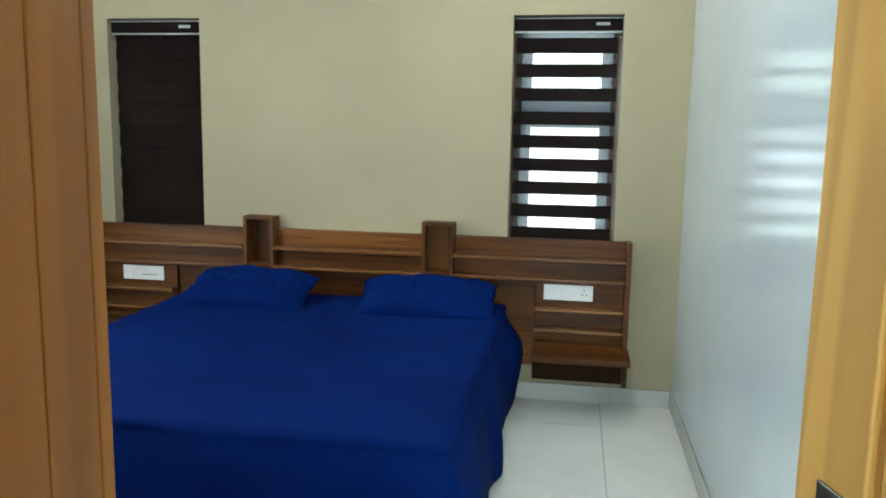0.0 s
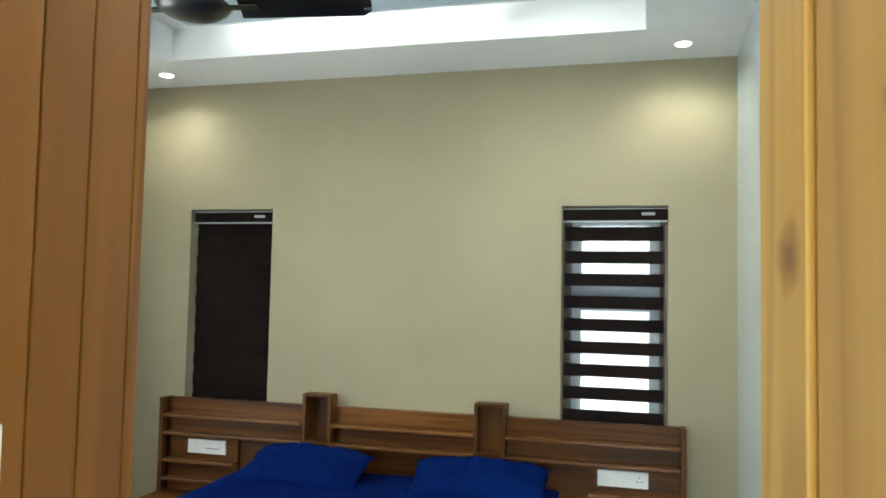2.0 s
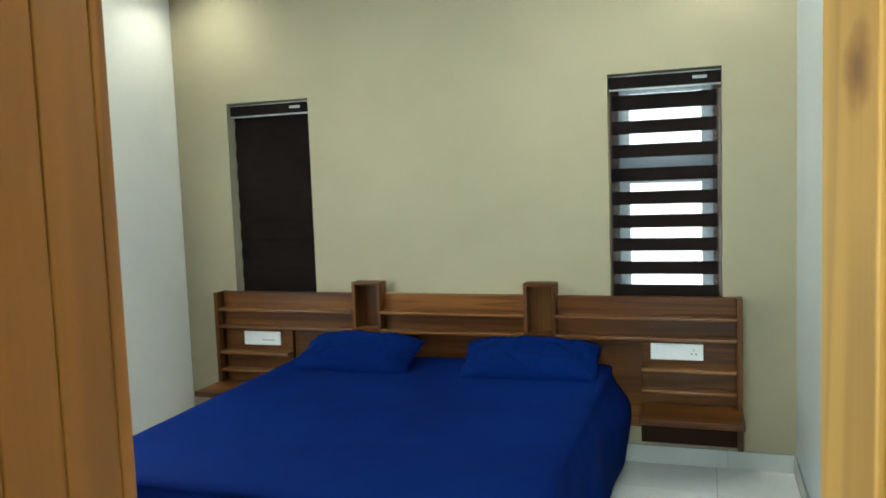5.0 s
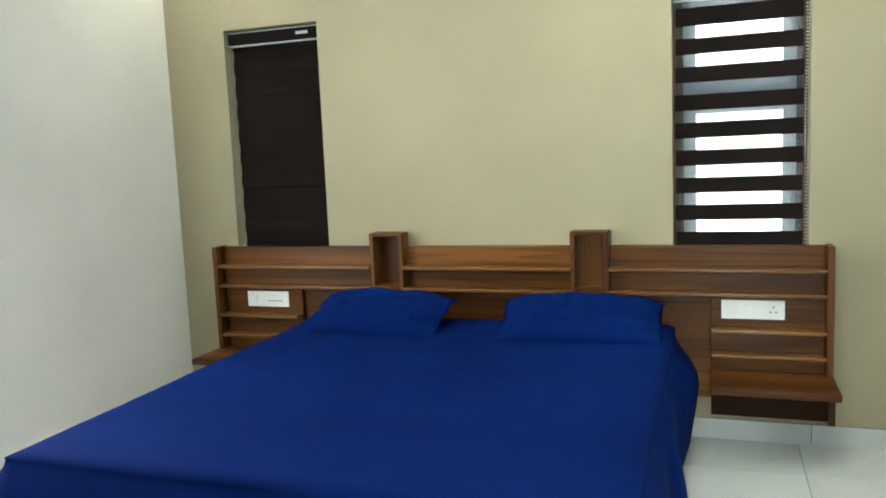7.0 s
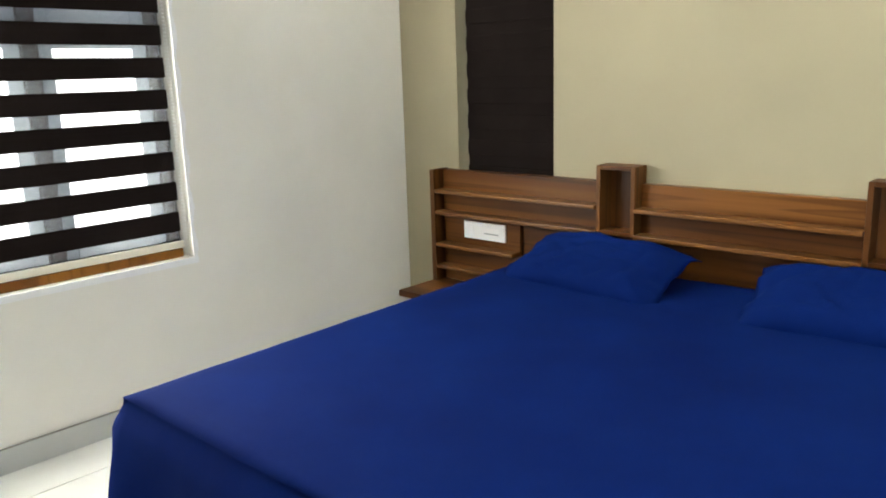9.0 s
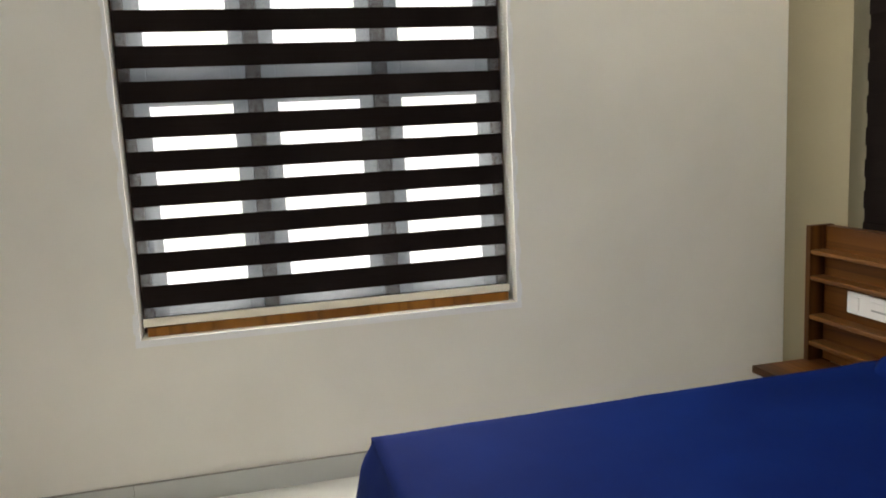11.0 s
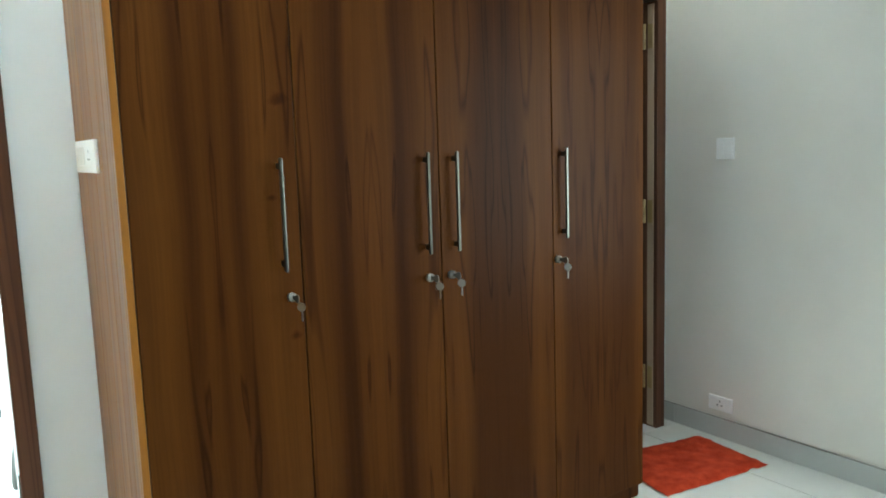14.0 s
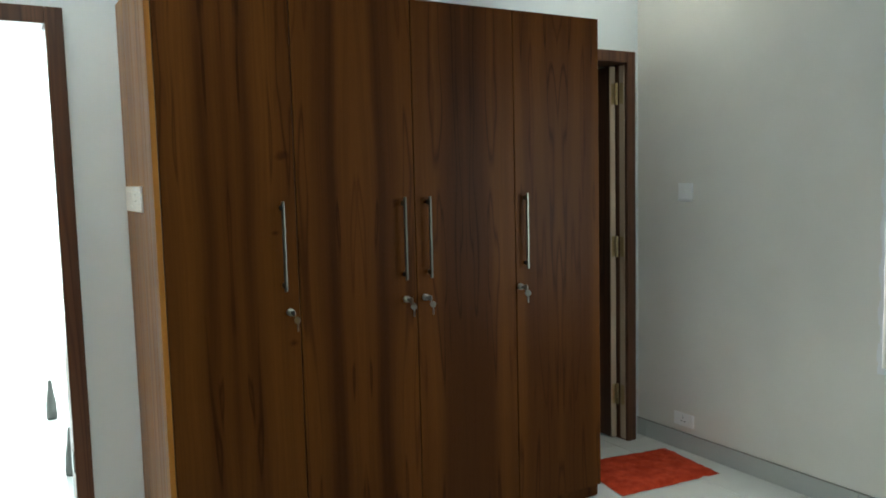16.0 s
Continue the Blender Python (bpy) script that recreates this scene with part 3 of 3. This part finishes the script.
# ---- plates ----
def switch_plate(name, label, category, o, u, n, w, h, marks):
    """A modular plate; o: centre on the wall, u: unit vector along its width, n: wall normal."""
    o, u, n = Vector(o), Vector(u), Vector(n)
    t = thing(name, label, category)
    m = Matrix((( u.x, n.x, 0, o.x), (u.y, n.y, 0, o.y), (0, 0, 1, o.z), (0, 0, 0, 1)))
    t.matrix_world = m
    part("plate", box(-w / 2, 0, -h / 2, w / 2, 0.011, h / 2, 0.003), M_PLASTIC, t)
    for kind, a, mw in marks:
        if kind == "switch":
            part("rocker", box(a - mw / 2, 0.01, -h * 0.3, a + mw / 2, 0.0145, h * 0.3, 0.002), M_PLASTIC, t)
        elif kind == "regulator":
            part("regulator", box(a - mw / 2, 0.01, -h * 0.26, a + mw / 2, 0.0135, h * 0.26, 0.001), M_PLASTIC, t)
            part("slider", box(a - mw / 2 + 0.006, 0.0132, -0.012, a + mw / 2 - 0.006, 0.0155, -0.006), M_PLGREY, t)
        else:
            s = part("socket", box(a - mw / 2, 0.01, -h * 0.34, a + mw / 2, 0.0125, h * 0.34, 0.001), M_PLASTIC, t)
            for dx, dz, r in ((0, 0.013, 0.0016), (-0.011, -0.008, 0.0042), (0.011, -0.008, 0.0042)):
                part("pin_hole", box(a + dx - r, 0.0124, dz - (0.0055 if dx == 0 else 0.0024), a + dx + r, 0.0129, dz + (0.0055 if dx == 0 else 0.0024)), M_HOLE, s)
    return t


switch_plate("switch_plate", "white four-module switch plate on the window wall", "switch", (0, 0.214, 1.366), (0, 1, 0), (1, 0, 0), 0.092, 0.096, [("switch", -0.02, 0.034), ("switch", 0.02, 0.034)])
switch_plate("wall_socket", "white low wall socket above the skirting", "socket", (0, 0.208, 0.166), (0, 1, 0), (1, 0, 0), 0.13, 0.07, [("socket", 0.0, 0.05)])
switch_plate("switch_socket_plate", "long white switch and socket plate on the wardrobe end", "switch", (2.65, 0.078, 1.42), (0, 1, 0), (1, 0, 0), 0.296, 0.09, [("socket", 0.068, 0.05), ("switch", -0.02, 0.03), ("switch", -0.06, 0.03), ("switch", -0.1, 0.03)])


# ---- blinds ----
def zebra_blind(name, label, axis, rng, depth, bottom, sheers, cassette, rail_mat, closed=False):
    """Day-and-night roller blind: cassette, dark and sheer bands, bottom rail and bead chain. sheers: (z centre, height)."""
    u0, u1, z0, z1 = rng
    t = thing(name, label, "blind")
    s = 1 if axis == 0 else -1

    def bx(a0, b0, a1, b1, d0, d1, bev=0.0):
        d0, d1 = sorted((depth + s * d0, depth + s * d1))
        return box(a0, d0, b0, a1, d1, b1, bev) if axis == 0 else box(d0, a0, b0, d1, a1, b1, bev)
    a0, a1 = u0 + 0.012, u1 - 0.022
    top = z1 - 0.004
    part("cassette", bx(u0 + 0.004, top - cassette, u1 - 0.004, top, -0.03, 0.045, 0.008), M_BLIND, t, "dark brown cassette")
    part("cassette_trim", bx(u0 + 0.004, top - cassette - 0.006, u1 - 0.004, top - cassette, -0.032, 0.0), M_PLGREY, t, "thin pale trim")
    part("cassette_trim", bx(u0 + 0.004, top - 0.012, u1 - 0.004, top - 0.006, -0.033, -0.03), M_PLGREY, t, "thin pale trim")
    z = bottom + 0.012
    zt = top - cassette
    for c, h in sheers:
        if c - h / 2 > z + 0.002:
            w0, w1 = 0.005 * noise.noise((z * 31, u0, 0.5)), 0.005 * noise.noise((z * 31, u1, 4.5))
            part("dark_band", bx(a0 + w0, z, a1 + w1, c - h / 2, 0, 0.0025), M_BLIND, t)
        part("sheer_band", bx(a0 + 0.005, c - h / 2, a1 - 0.005, min(zt, c + h / 2), 0.0008, 0.0016), M_SHEER, t, "translucent voile band")
        z = c + h / 2
    if z < zt:
        if closed:
            k = 0
            while z < zt:
                e = min(zt, z + 0.0625)
                part("dark_band", bx(a0 + 0.0015 * (k % 2), z - 0.006, a1, e + 0.002, 0.005 * (k % 2), 0.004 + 0.005 * (k % 2), 0.0015), M_BLIND, t)
                z, k = e, k + 1
        else:
            part("dark_band", bx(a0, z, a1, zt, 0, 0.0025), M_BLIND, t)
    part("bottom_rail", bx(a0 - 0.004, bottom - 0.015, a1 + 0.004, bottom + 0.015, -0.012, 0.008, 0.004), rail_mat, t, "slim bottom rail")
    part("maker_label", bx(u1 - 0.14, top - cassette * 0.62, u1 - 0.07, top - cassette * 0.42, -0.0325, -0.0295), M_PLGREY, t, "small pale printed label")
    # bead chain down the side
    bm = bmesh.new()
    for dx in (0.006, 0.014):
        n = 90
        for i in range(n):
            zz = z0 + 0.02 + (zt - z0 - 0.05) * i / (n - 1)
            wob = 0.0016 * math.sin(zz * 9 + dx * 300)
            p = (u1 - dx + wob, depth - s * 0.012, zz) if axis == 0 else (depth - s * 0.012, u1 - dx + wob, zz)
            bmesh.ops.create_icosphere(bm, subdivisions=1, radius=0.0028, matrix=Matrix.Translation(p))
    part("bead_chain", bm, M_PLASTIC, t, "white bead chain")
    return t


sh = [(0.742, 0.036)] + [(0.866 + 0.1252 * i, 0.047) for i in range(11) if 0.86 + 0.1252 * i < 1.98]
zebra_blind("zebra_blind", "wide dark brown striped roller blind, bands half open", 1, WIN_L, -0.046, 0.705, sh, 0.09, M_CREAM)
sh = [(0.987 + 0.125 * i - 0.125 * 2, 0.055) for i in range(2, 10)] + [(1.985, 0.03)]
zebra_blind("zebra_blind", "narrow dark brown striped roller blind, bands half open", 0, WIN_B, YH + 0.06, 0.72, sh, 0.075, M_BLIND)
zebra_blind("zebra_blind", "narrow dark brown roller blind, bands closed", 0, WIN_A, YH + 0.06, 0.72, [], 0.075, M_BLIND, True)
structure("window_board", box(-0.11, WIN_L[0] + 0.02, 0.642, -0.045, WIN_L[1] - 0.02, 0.686, 0.003), M_SIDE, "brown timber board at the foot of the wide window", "sill")
bm = bmesh.new()
y0, y1, z0, z1 = WIN_L
bm_box(bm, 0, y0 - 0.02, z0 - 0.027, 0.003, y1 + 0.02, z0)
# wavy side strips shaped like the light patches leaking onto the reveals
steps = 58
for side, edge in ((-1, y0), (1, y1)):
    for i in range(steps):
        a, b = z0 + (z1 - z0) * i / steps, z0 + (z1 - z0) * (i + 1) / steps
        w = 0.017 + 0.006 * math.sin(i * 0.92) + 0.004 * noise.noise((i * 0.6, side * 3.0, 0))
        bm_box(bm, 0, min(edge, edge + side * w), a, 0.003 + 0.001 * math.sin(i * 0.92 + 1), max(edge, edge + side * w), b)
structure("trim_window", bm, M_CEIL, "white edge round the window opening, sides waved to imitate leaking light", "trim")


# ---- headboard ----
def headboard():
    X0, X1, F = 0.28, 3.378, 3.945
    h = thing("headboard", "wide teak headboard with ledges, niches and bedside shelves", "headboard")
    B = YH - 0.002
    part("end_board", box(X0, 3.885, 0.158, X0 + 0.028, B, 0.91, 0.003), M_HEADV, h)
    part("end_board", box(X1 - 0.028, 3.885, 0.158, X1, B, 0.91, 0.003), M_HEADV, h)
    p = ((1.227, 1.407), (2.258, 2.435))
    segs = ((X0 + 0.028, p[0][0]), (p[0][1], p[1][0]), (p[1][1], X1 - 0.028))
    for a, b in segs:
        part("back_board", box(a, F + 0.01, 0.70, b, B, 0.906, 0.003), M_HEAD, h)
        # ledges take the lighter teak that imitates light on their tops
        part("ledge", box(a, 3.886, 0.794, b, F + 0.0095, 0.812, 0.004), M_LEDGE_LIT, h, "thin projecting ledge")
        part("ledge", box(a, 3.886, 0.685, b, F + 0.0095, 0.704, 0.004), M_LEDGE_LIT, h, "thin projecting ledge")
    for a, b in p:
        n = part("niche", box(a, 3.90, 0.69, a + 0.02, B, 0.98, 0.003), M_HEADV, h, "open upright niche box")
        part("niche_side", box(b - 0.02, 3.90, 0.69, b, B, 0.98, 0.003), M_HEADV, n)
        part("niche_top", box(a + 0.02, 3.90, 0.962, b - 0.02, B, 0.98, 0.002), M_HEAD, n)
        part("niche_floor", box(a + 0.02, 3.90, 0.69, b - 0.02, B, 0.708, 0.002), M_HEAD, n)
        part("niche_back", box(a + 0.02, B - 0.008, 0.708, b - 0.02, B, 0.962), M_HEADV, n)
    part("centre_panel", box(0.79, F + 0.03, 0.2, 2.882, B, 0.687, 0.002), M_HEAD, h)
    for a, b, s in ((X0 + 0.028, 0.789, 1), (2.883, X1 - 0.028, -1)):
        part("side_panel", box(a, F + 0.01, 0.345, b, B, 0.687, 0.003), M_HEAD, h)
        part("ledge", box(a, 3.886, 0.522, b, F + 0.0095, 0.541, 0.004), M_LEDGE_LIT, h, "thin projecting ledge")
        part("ledge", box(a, 3.886, 0.410, b, F + 0.0095, 0.429, 0.004), M_LEDGE_LIT, h, "thin projecting ledge")
        e0, e1 = (X0 - 0.002, b) if s > 0 else (a, X1 + 0.002)
        part("bedside_shelf", box(e0, 3.64, 0.312, e1, F + 0.009, 0.344, 0.004), M_HEAD, h, "projecting bedside shelf")
        # apron coloured dark to carry the shade beneath the shelf
        part("shelf_apron", box(a, 3.82, 0.17, b, 3.84, 0.311, 0.003), M_SHADE, h, "apron under the shelf, shade put into its dark colour")
        ex = X0 if s > 0 else X1 - 0.028
        part("shelf_bracket", box(ex + 0.001, 3.80, 0.158, ex + 0.027, 3.884, 0.311, 0.003), M_HEADV, h)


headboard()
switch_plate("bedside_plate", "white switch and socket plate on the headboard", "switch", (0.579, 3.955, 0.618), (1, 0, 0), (0, -1, 0), 0.258, 0.086, [("switch", -0.085, 0.04), ("regulator", 0.045, 0.1)])
switch_plate("bedside_plate", "white switch and socket plate on the headboard", "switch", (3.058, 3.955, 0.621), (1, 0, 0), (0, -1, 0), 0.263, 0.086, [("switch", -0.09, 0.03), ("switch", -0.05, 0.03), ("switch", -0.01, 0.03), ("socket", 0.085, 0.05)])


# ---- bed ----
def soft(t):
    t = max(0.0, min(1.0, t))
    return t * t * (3 - 2 * t)


def bed():
    X0, X1, Y0, Y1, Z = 0.89, 2.73, 1.965, 3.92, 0.525
    b = thing("bed", "double bed under a royal blue fitted cotton bedcover", "bed")
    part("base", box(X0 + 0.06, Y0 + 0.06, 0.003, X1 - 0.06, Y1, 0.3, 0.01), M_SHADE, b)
    # cover: top sheet draped over the edges in soft folds
    bm = bmesh.new()
    nx, ny, nd = 56, 60, 16
    drop = 0.46
    us = [-drop * (1 - i / nd) ** 1.4 for i in range(nd)] + [i / nx for i in range(nx + 1)] + [1 + drop * ((i + 1) / nd) ** 1.4 for i in range(nd)]
    vs = [-drop * (1 - i / nd) ** 1.4 for i in range(nd)] + [i / ny for i in range(ny + 1)]
    grid = {}
    for i, u in enumerate(us):
        for k, v in enumerate(vs):
            du = -u if u < 0 else (u - 1 if u > 1 else 0)
            dv = -v if v < 0 else 0
            x = X0 + (X1 - X0) * min(1, max(0, u))
            y = Y0 + (Y1 - Y0) * min(1, max(0, v))
            d = max(du, dv)
            z = Z - d
            wave = 0.012 * noise.noise((x * 3.1 + y * 0.4, y * 2.8, 0.3)) + 0.006 * noise.noise((x * 9, y * 9, 1.7))
            inset = 0.02
            ex = min(x - X0, X1 - x)
            ey = y - Y0
            round_z = 0.0
            for e in (ex, ey):
                if d == 0 and e < 0.03:
                    round_z = max(round_z, 0.012 * (1 - e / 0.03) ** 2)
            if d == 0:
                z += 0.35 * wave - round_z + 0.022 * max(0.0, v)
            else:
                z -= 0.012
                fold = 0.018 * math.sin(9 * (y if du >= dv else x) + 2.5 * noise.noise((x * 2, y * 2, 0))) * soft(d / 0.3)
                near = soft((y - 2.9) / 0.8) if u > 1 else 0.0
                out = (0.03 + 0.07 * near) * soft(d / (0.1 + 0.1 * near)) + (0.045 - 0.09 * near) * soft((d - 0.15 * near) / 0.4) + fold * (1 - 0.5 * near) + wave
                if du > 0 and du >= dv * 0.999:
                    x += out if u > 1 else -out
                if dv > 0 and dv >= du * 0.999:
                    y -= out
            grid[i, k] = bm.verts.new((x, y, max(0.02, z)))
    for i in range(len(us) - 1):
        for k in range(len(vs) - 1):
            bm.faces.new((grid[i, k], grid[i + 1, k], grid[i + 1, k + 1], grid[i, k + 1]))
    bmesh.ops.recalc_face_normals(bm, faces=bm.faces)
    part("bedcover", bm, M_BLUE, b, "royal blue cotton cover draped to the floor", True)


bed()


def pillow(cx, cy, z, w, d, hgt, rz, tilt, seed):
    """A plump rectangular pillow with pointed corners and soft dents."""
    bm = bmesh.new()
    n, m = 34, 24
    rows = {}
    for side in (1, -1):
        for i in range(n + 1):
            for k in range(m + 1):
                u, v = 2 * i / n - 1, 2 * k / m - 1
                if side < 0 and (i in (0, n) or k in (0, m)):
                    rows[side, i, k] = rows[1, i, k]
                    continue
                pu, pv = min(1, abs(u) / 0.95), min(1, abs(v))
                puff = 0.05 + 0.95 * ((1 - pu ** 3.0) * (1 - pv ** 4.0)) ** 0.6
                if i in (0, n) or k in (0, m):
                    puff = 0.0
                pinch_x = 1 - 0.06 * (1 - v * v) * abs(u) ** 2
                pinch_y = 1 - 0.07 * (1 - u * u) * abs(v) ** 2
                crease = abs(noise.noise((u * 3.2 + seed, v * 2.2 + 0.7 * u, side * 2)))
                dent = 0.026 * noise.noise((u * 2.1 + seed, v * 1.8, side)) - 0.02 * max(0.0, 0.22 - crease) / 0.22 + 0.006 * noise.noise((u * 8, v * 6 + seed, side))
                zz = side * puff * hgt * (0.58 if side > 0 else 0.42) + dent * puff + (0.03 * noise.noise((u * 3 + seed, v * 3, 5)) - 0.01) * max(abs(u), abs(v)) ** 6 - 0.03 * (u * u * v * v) ** 2
                rows[side, i, k] = bm.verts.new((u * w / 2 * pinch_x, v * d / 2 * pinch_y, zz))
    for side in (1, -1):
        for i in range(n):
            for k in range(m):
                q = [rows[side, i, k], rows[side, i + 1, k], rows[side, i + 1, k + 1], rows[side, i, k + 1]]
                bm.faces.new(q if side > 0 else q[::-1])
    bmesh.ops.transform(bm, matrix=pose(cx, cy, z, tilt, 0, rz), verts=bm.verts)
    return tagged(mesh_ob("pillow", bm, M_BLUE, True), "royal blue cotton pillow lying on the bed against the headboard", "pillow", "bed pillows")


pillow(1.345, 3.69, 0.606, 0.74, 0.38, 0.125, -3, 22, 1.3)
pillow(2.335, 3.69, 0.607, 0.74, 0.38, 0.13, 4, 22, 8.4)


# ---- rug ----
def rug():
    bm = bmesh.new()
    n, m = 40, 28
    g = {}
    c = [Vector((0.07, 0.14)), Vector((0.12, 0.54)), Vector((0.70, 0.48)), Vector((0.62, 0.04))]
    for i in range(n + 1):
        for k in range(m + 1):
            u, v = i / n, k / m
            p = (c[0] * (1 - u) + c[3] * u) * (1 - v) + (c[1] * (1 - u) + c[2] * u) * v
            e = min(u, 1 - u, v, 1 - v)
            z = 0.004 + 0.014 * min(1, e * 10) + 0.005 * noise.noise((p.x * 22, p.y * 22, 0)) * min(1, e * 8)
            j = 0.006 * noise.noise((u * 20, v * 20, 3)) + (0.012 * noise.noise((u * 9, v * 9, 7)) if e < 0.04 else 0.0)
            g[i, k] = bm.verts.new((p.x + j, p.y + j, z))
    for i in range(n):
        for k in range(m):
            bm.faces.new((g[i, k], g[i + 1, k], g[i + 1, k + 1], g[i, k + 1]))
    tagged(mesh_ob("bath_rug", bm, M_RUG, True), "orange shaggy bath mat on the floor by the bathroom door", "rug")


rug()


# ---- ceiling features ----
def ceiling_panel():
    c = thing("ceiling_panel", "blue-grey dropped ceiling panel edged by hidden lights", "ceiling panel")
    part("panel", box(0.75, 0.8, ZT, 2.66, 3.33, ZT + 0.03, 0.002), M_PANEL, c)
    part("light_slot", box(2.662, 0.8, ZT + 0.02, 2.81, 3.14, ZT + 0.028), M_LED, c, "bright hidden light slot")
    part("cove_strip", box(0.95, 3.3305, ZT + 0.012, 2.45, 3.3345, ZT + 0.026), M_LED, c, "hidden strip of light over the panel edge")
    bm = bmesh.new()
    ring = []
    n = 48
    cx, cy, r = 1.03, 3.16, 0.655
    for i in range(n + 1):
        a = radians(-172 + 180 * i / n)
        wd = 0.012 + 0.17 * math.sin(math.pi * i / n) ** 0.8
        ring.append((bm.verts.new((cx + r * math.cos(a), cy + r * math.sin(a), ZT - 0.002)), bm.verts.new((cx + (r - wd) * math.cos(a), cy + (r - wd) * math.sin(a), ZT - 0.002))))
    for p, q in zip(ring, ring[1:]):
        bm.faces.new((p[0], q[0], q[1], p[1]))
    bmesh.ops.solidify(bm, geom=bm.faces[:], thickness=0.003)
    part("light_crescent", bm, M_CRESCENT, c, "curved crescent of light")


ceiling_panel()


def downlight(x, y, z, r=0.038, power=12):
    d = thing("downlight", "small round recessed ceiling spotlight, lit", "spotlight", "ceiling spotlights", at=(x, y, z))
    part("bezel", lathe([(r, 0.0), (r * 1.25, -0.004), (r * 1.3, 0.002), (r, 0.004)]), M_CEIL, d, smooth=True)
    part("lens", lathe([(r * 0.97, -0.0035), (r * 0.97, 0.003)]), M_SPOT, d, "glowing lens")
    lamp("downlight_lamp", "SPOT", look((x, y, z - 0.012), (x, y + 0.0001, 0)), power, (1, 0.94, 0.82), spot=145)


for x, y in ((0.345, 3.73), (3.35, 3.73), (0.33, 0.3), (3.3, 0.25)):
    downlight(x, y, ZS - 0.003, 0.038, 20)
downlight(2.32, 2.96, ZT - 0.003, 0.022, 10)


def ceiling_fan():
    f = thing("ceiling_fan", "black three-blade ceiling fan with steel rod, at rest", "ceiling fan", at=(1.58, 2.12, 0))
    part("canopy", lathe([(0.02, 2.9), (0.06, 2.93), (0.07, 2.98), (0.07, ZT - 0.001)]), M_BLACK, f, smooth=True)
    part("downrod", cyl((0, 0, 2.74), (0, 0, 2.95), 0.011), M_CHROME, f, "bright steel rod", True)
    part("cone", lathe([(0.075, 2.645), (0.05, 2.68), (0.02, 2.775), (0.012, 2.78)]), M_BLACK, f, smooth=True)
    part("motor", lathe([(0.02, 2.568), (0.06, 2.571), (0.1, 2.582), (0.126, 2.6), (0.133, 2.614), (0.122, 2.63), (0.07, 2.648)]), M_BLACK, f, smooth=True)
    part("motor_ring", lathe([(0.132, 2.608), (0.137, 2.615), (0.132, 2.622)]), M_CHROME, f, "bright trim ring", True)
    for i in range(3):
        a = radians((9, 187, 283)[i])
        arm = box(0.1, -0.02, 2.602, 0.24, 0.02, 2.61, 0.002)
        bmesh.ops.rotate(arm, cent=(0, 0, 0), matrix=Matrix.Rotation(a, 3, "Z"), verts=arm.verts)
        bl = bmesh.new()
        n = 14
        g = []
        for k in range(n + 1):
            t = k / n
            x = 0.17 + 0.49 * t
            w = 0.052 + 0.014 * t
            w *= 1 - 0.75 * max(0, (t - 0.9) / 0.1) ** 2.5
            g.append([bl.verts.new((x, s * w, 2.606 - s * 0.022 * (1 - 0.3 * t) + 0.007 * (1 - s * s))) for s in (-1, -0.5, 0, 0.5, 1)])
        for p, q in zip(g, g[1:]):
            for s in range(4):
                bl.faces.new((p[s], q[s], q[s + 1], p[s + 1]))
        bmesh.ops.solidify(bl, geom=bl.faces[:], thickness=0.005)
        bmesh.ops.rotate(bl, cent=(0, 0, 0), matrix=Matrix.Rotation(a, 3, "Z"), verts=bl.verts)
        b = part("blade", bl, M_BLACK, f, smooth=False)
        part("blade_arm", arm, M_CHROME, b, "bright metal bracket")


ceiling_fan()

# ---- floor tiles ----
TW, TL = 0.6012, 1.228
tile_meshes = {}
for i in range(-1, 7):
    for k in range(-2, 4):
        x0, y0 = max(0.0, 0.245 + TW * i), max(YR - T, 1.176 + TL * k)
        x1, y1 = min(XR, 0.245 + TW * (i + 1)), min(YH, 1.176 + TL * (k + 1))
        if x1 - x0 < 0.01 or y1 - y0 < 0.01:
            continue
        size = (round(x1 - x0, 4), round(y1 - y0, 4))
        if size not in tile_meshes:
            tb = box(0.0012, 0.0012, -0.008, size[0] - 0.0012, size[1] - 0.0012, 0.0, 0.0012)
            me = bpy.data.meshes.new("tile")
            tb.to_mesh(me)
            tb.free()
            me.materials.append(M_TILE)
            tile_meshes[size] = me
        o = new("tile", tile_meshes[size])
        o.location = (x0, y0, 0.0006 * ((i * 7 + k * 3) % 3 - 1))
        o.parent = bpy.data.objects["floor"]
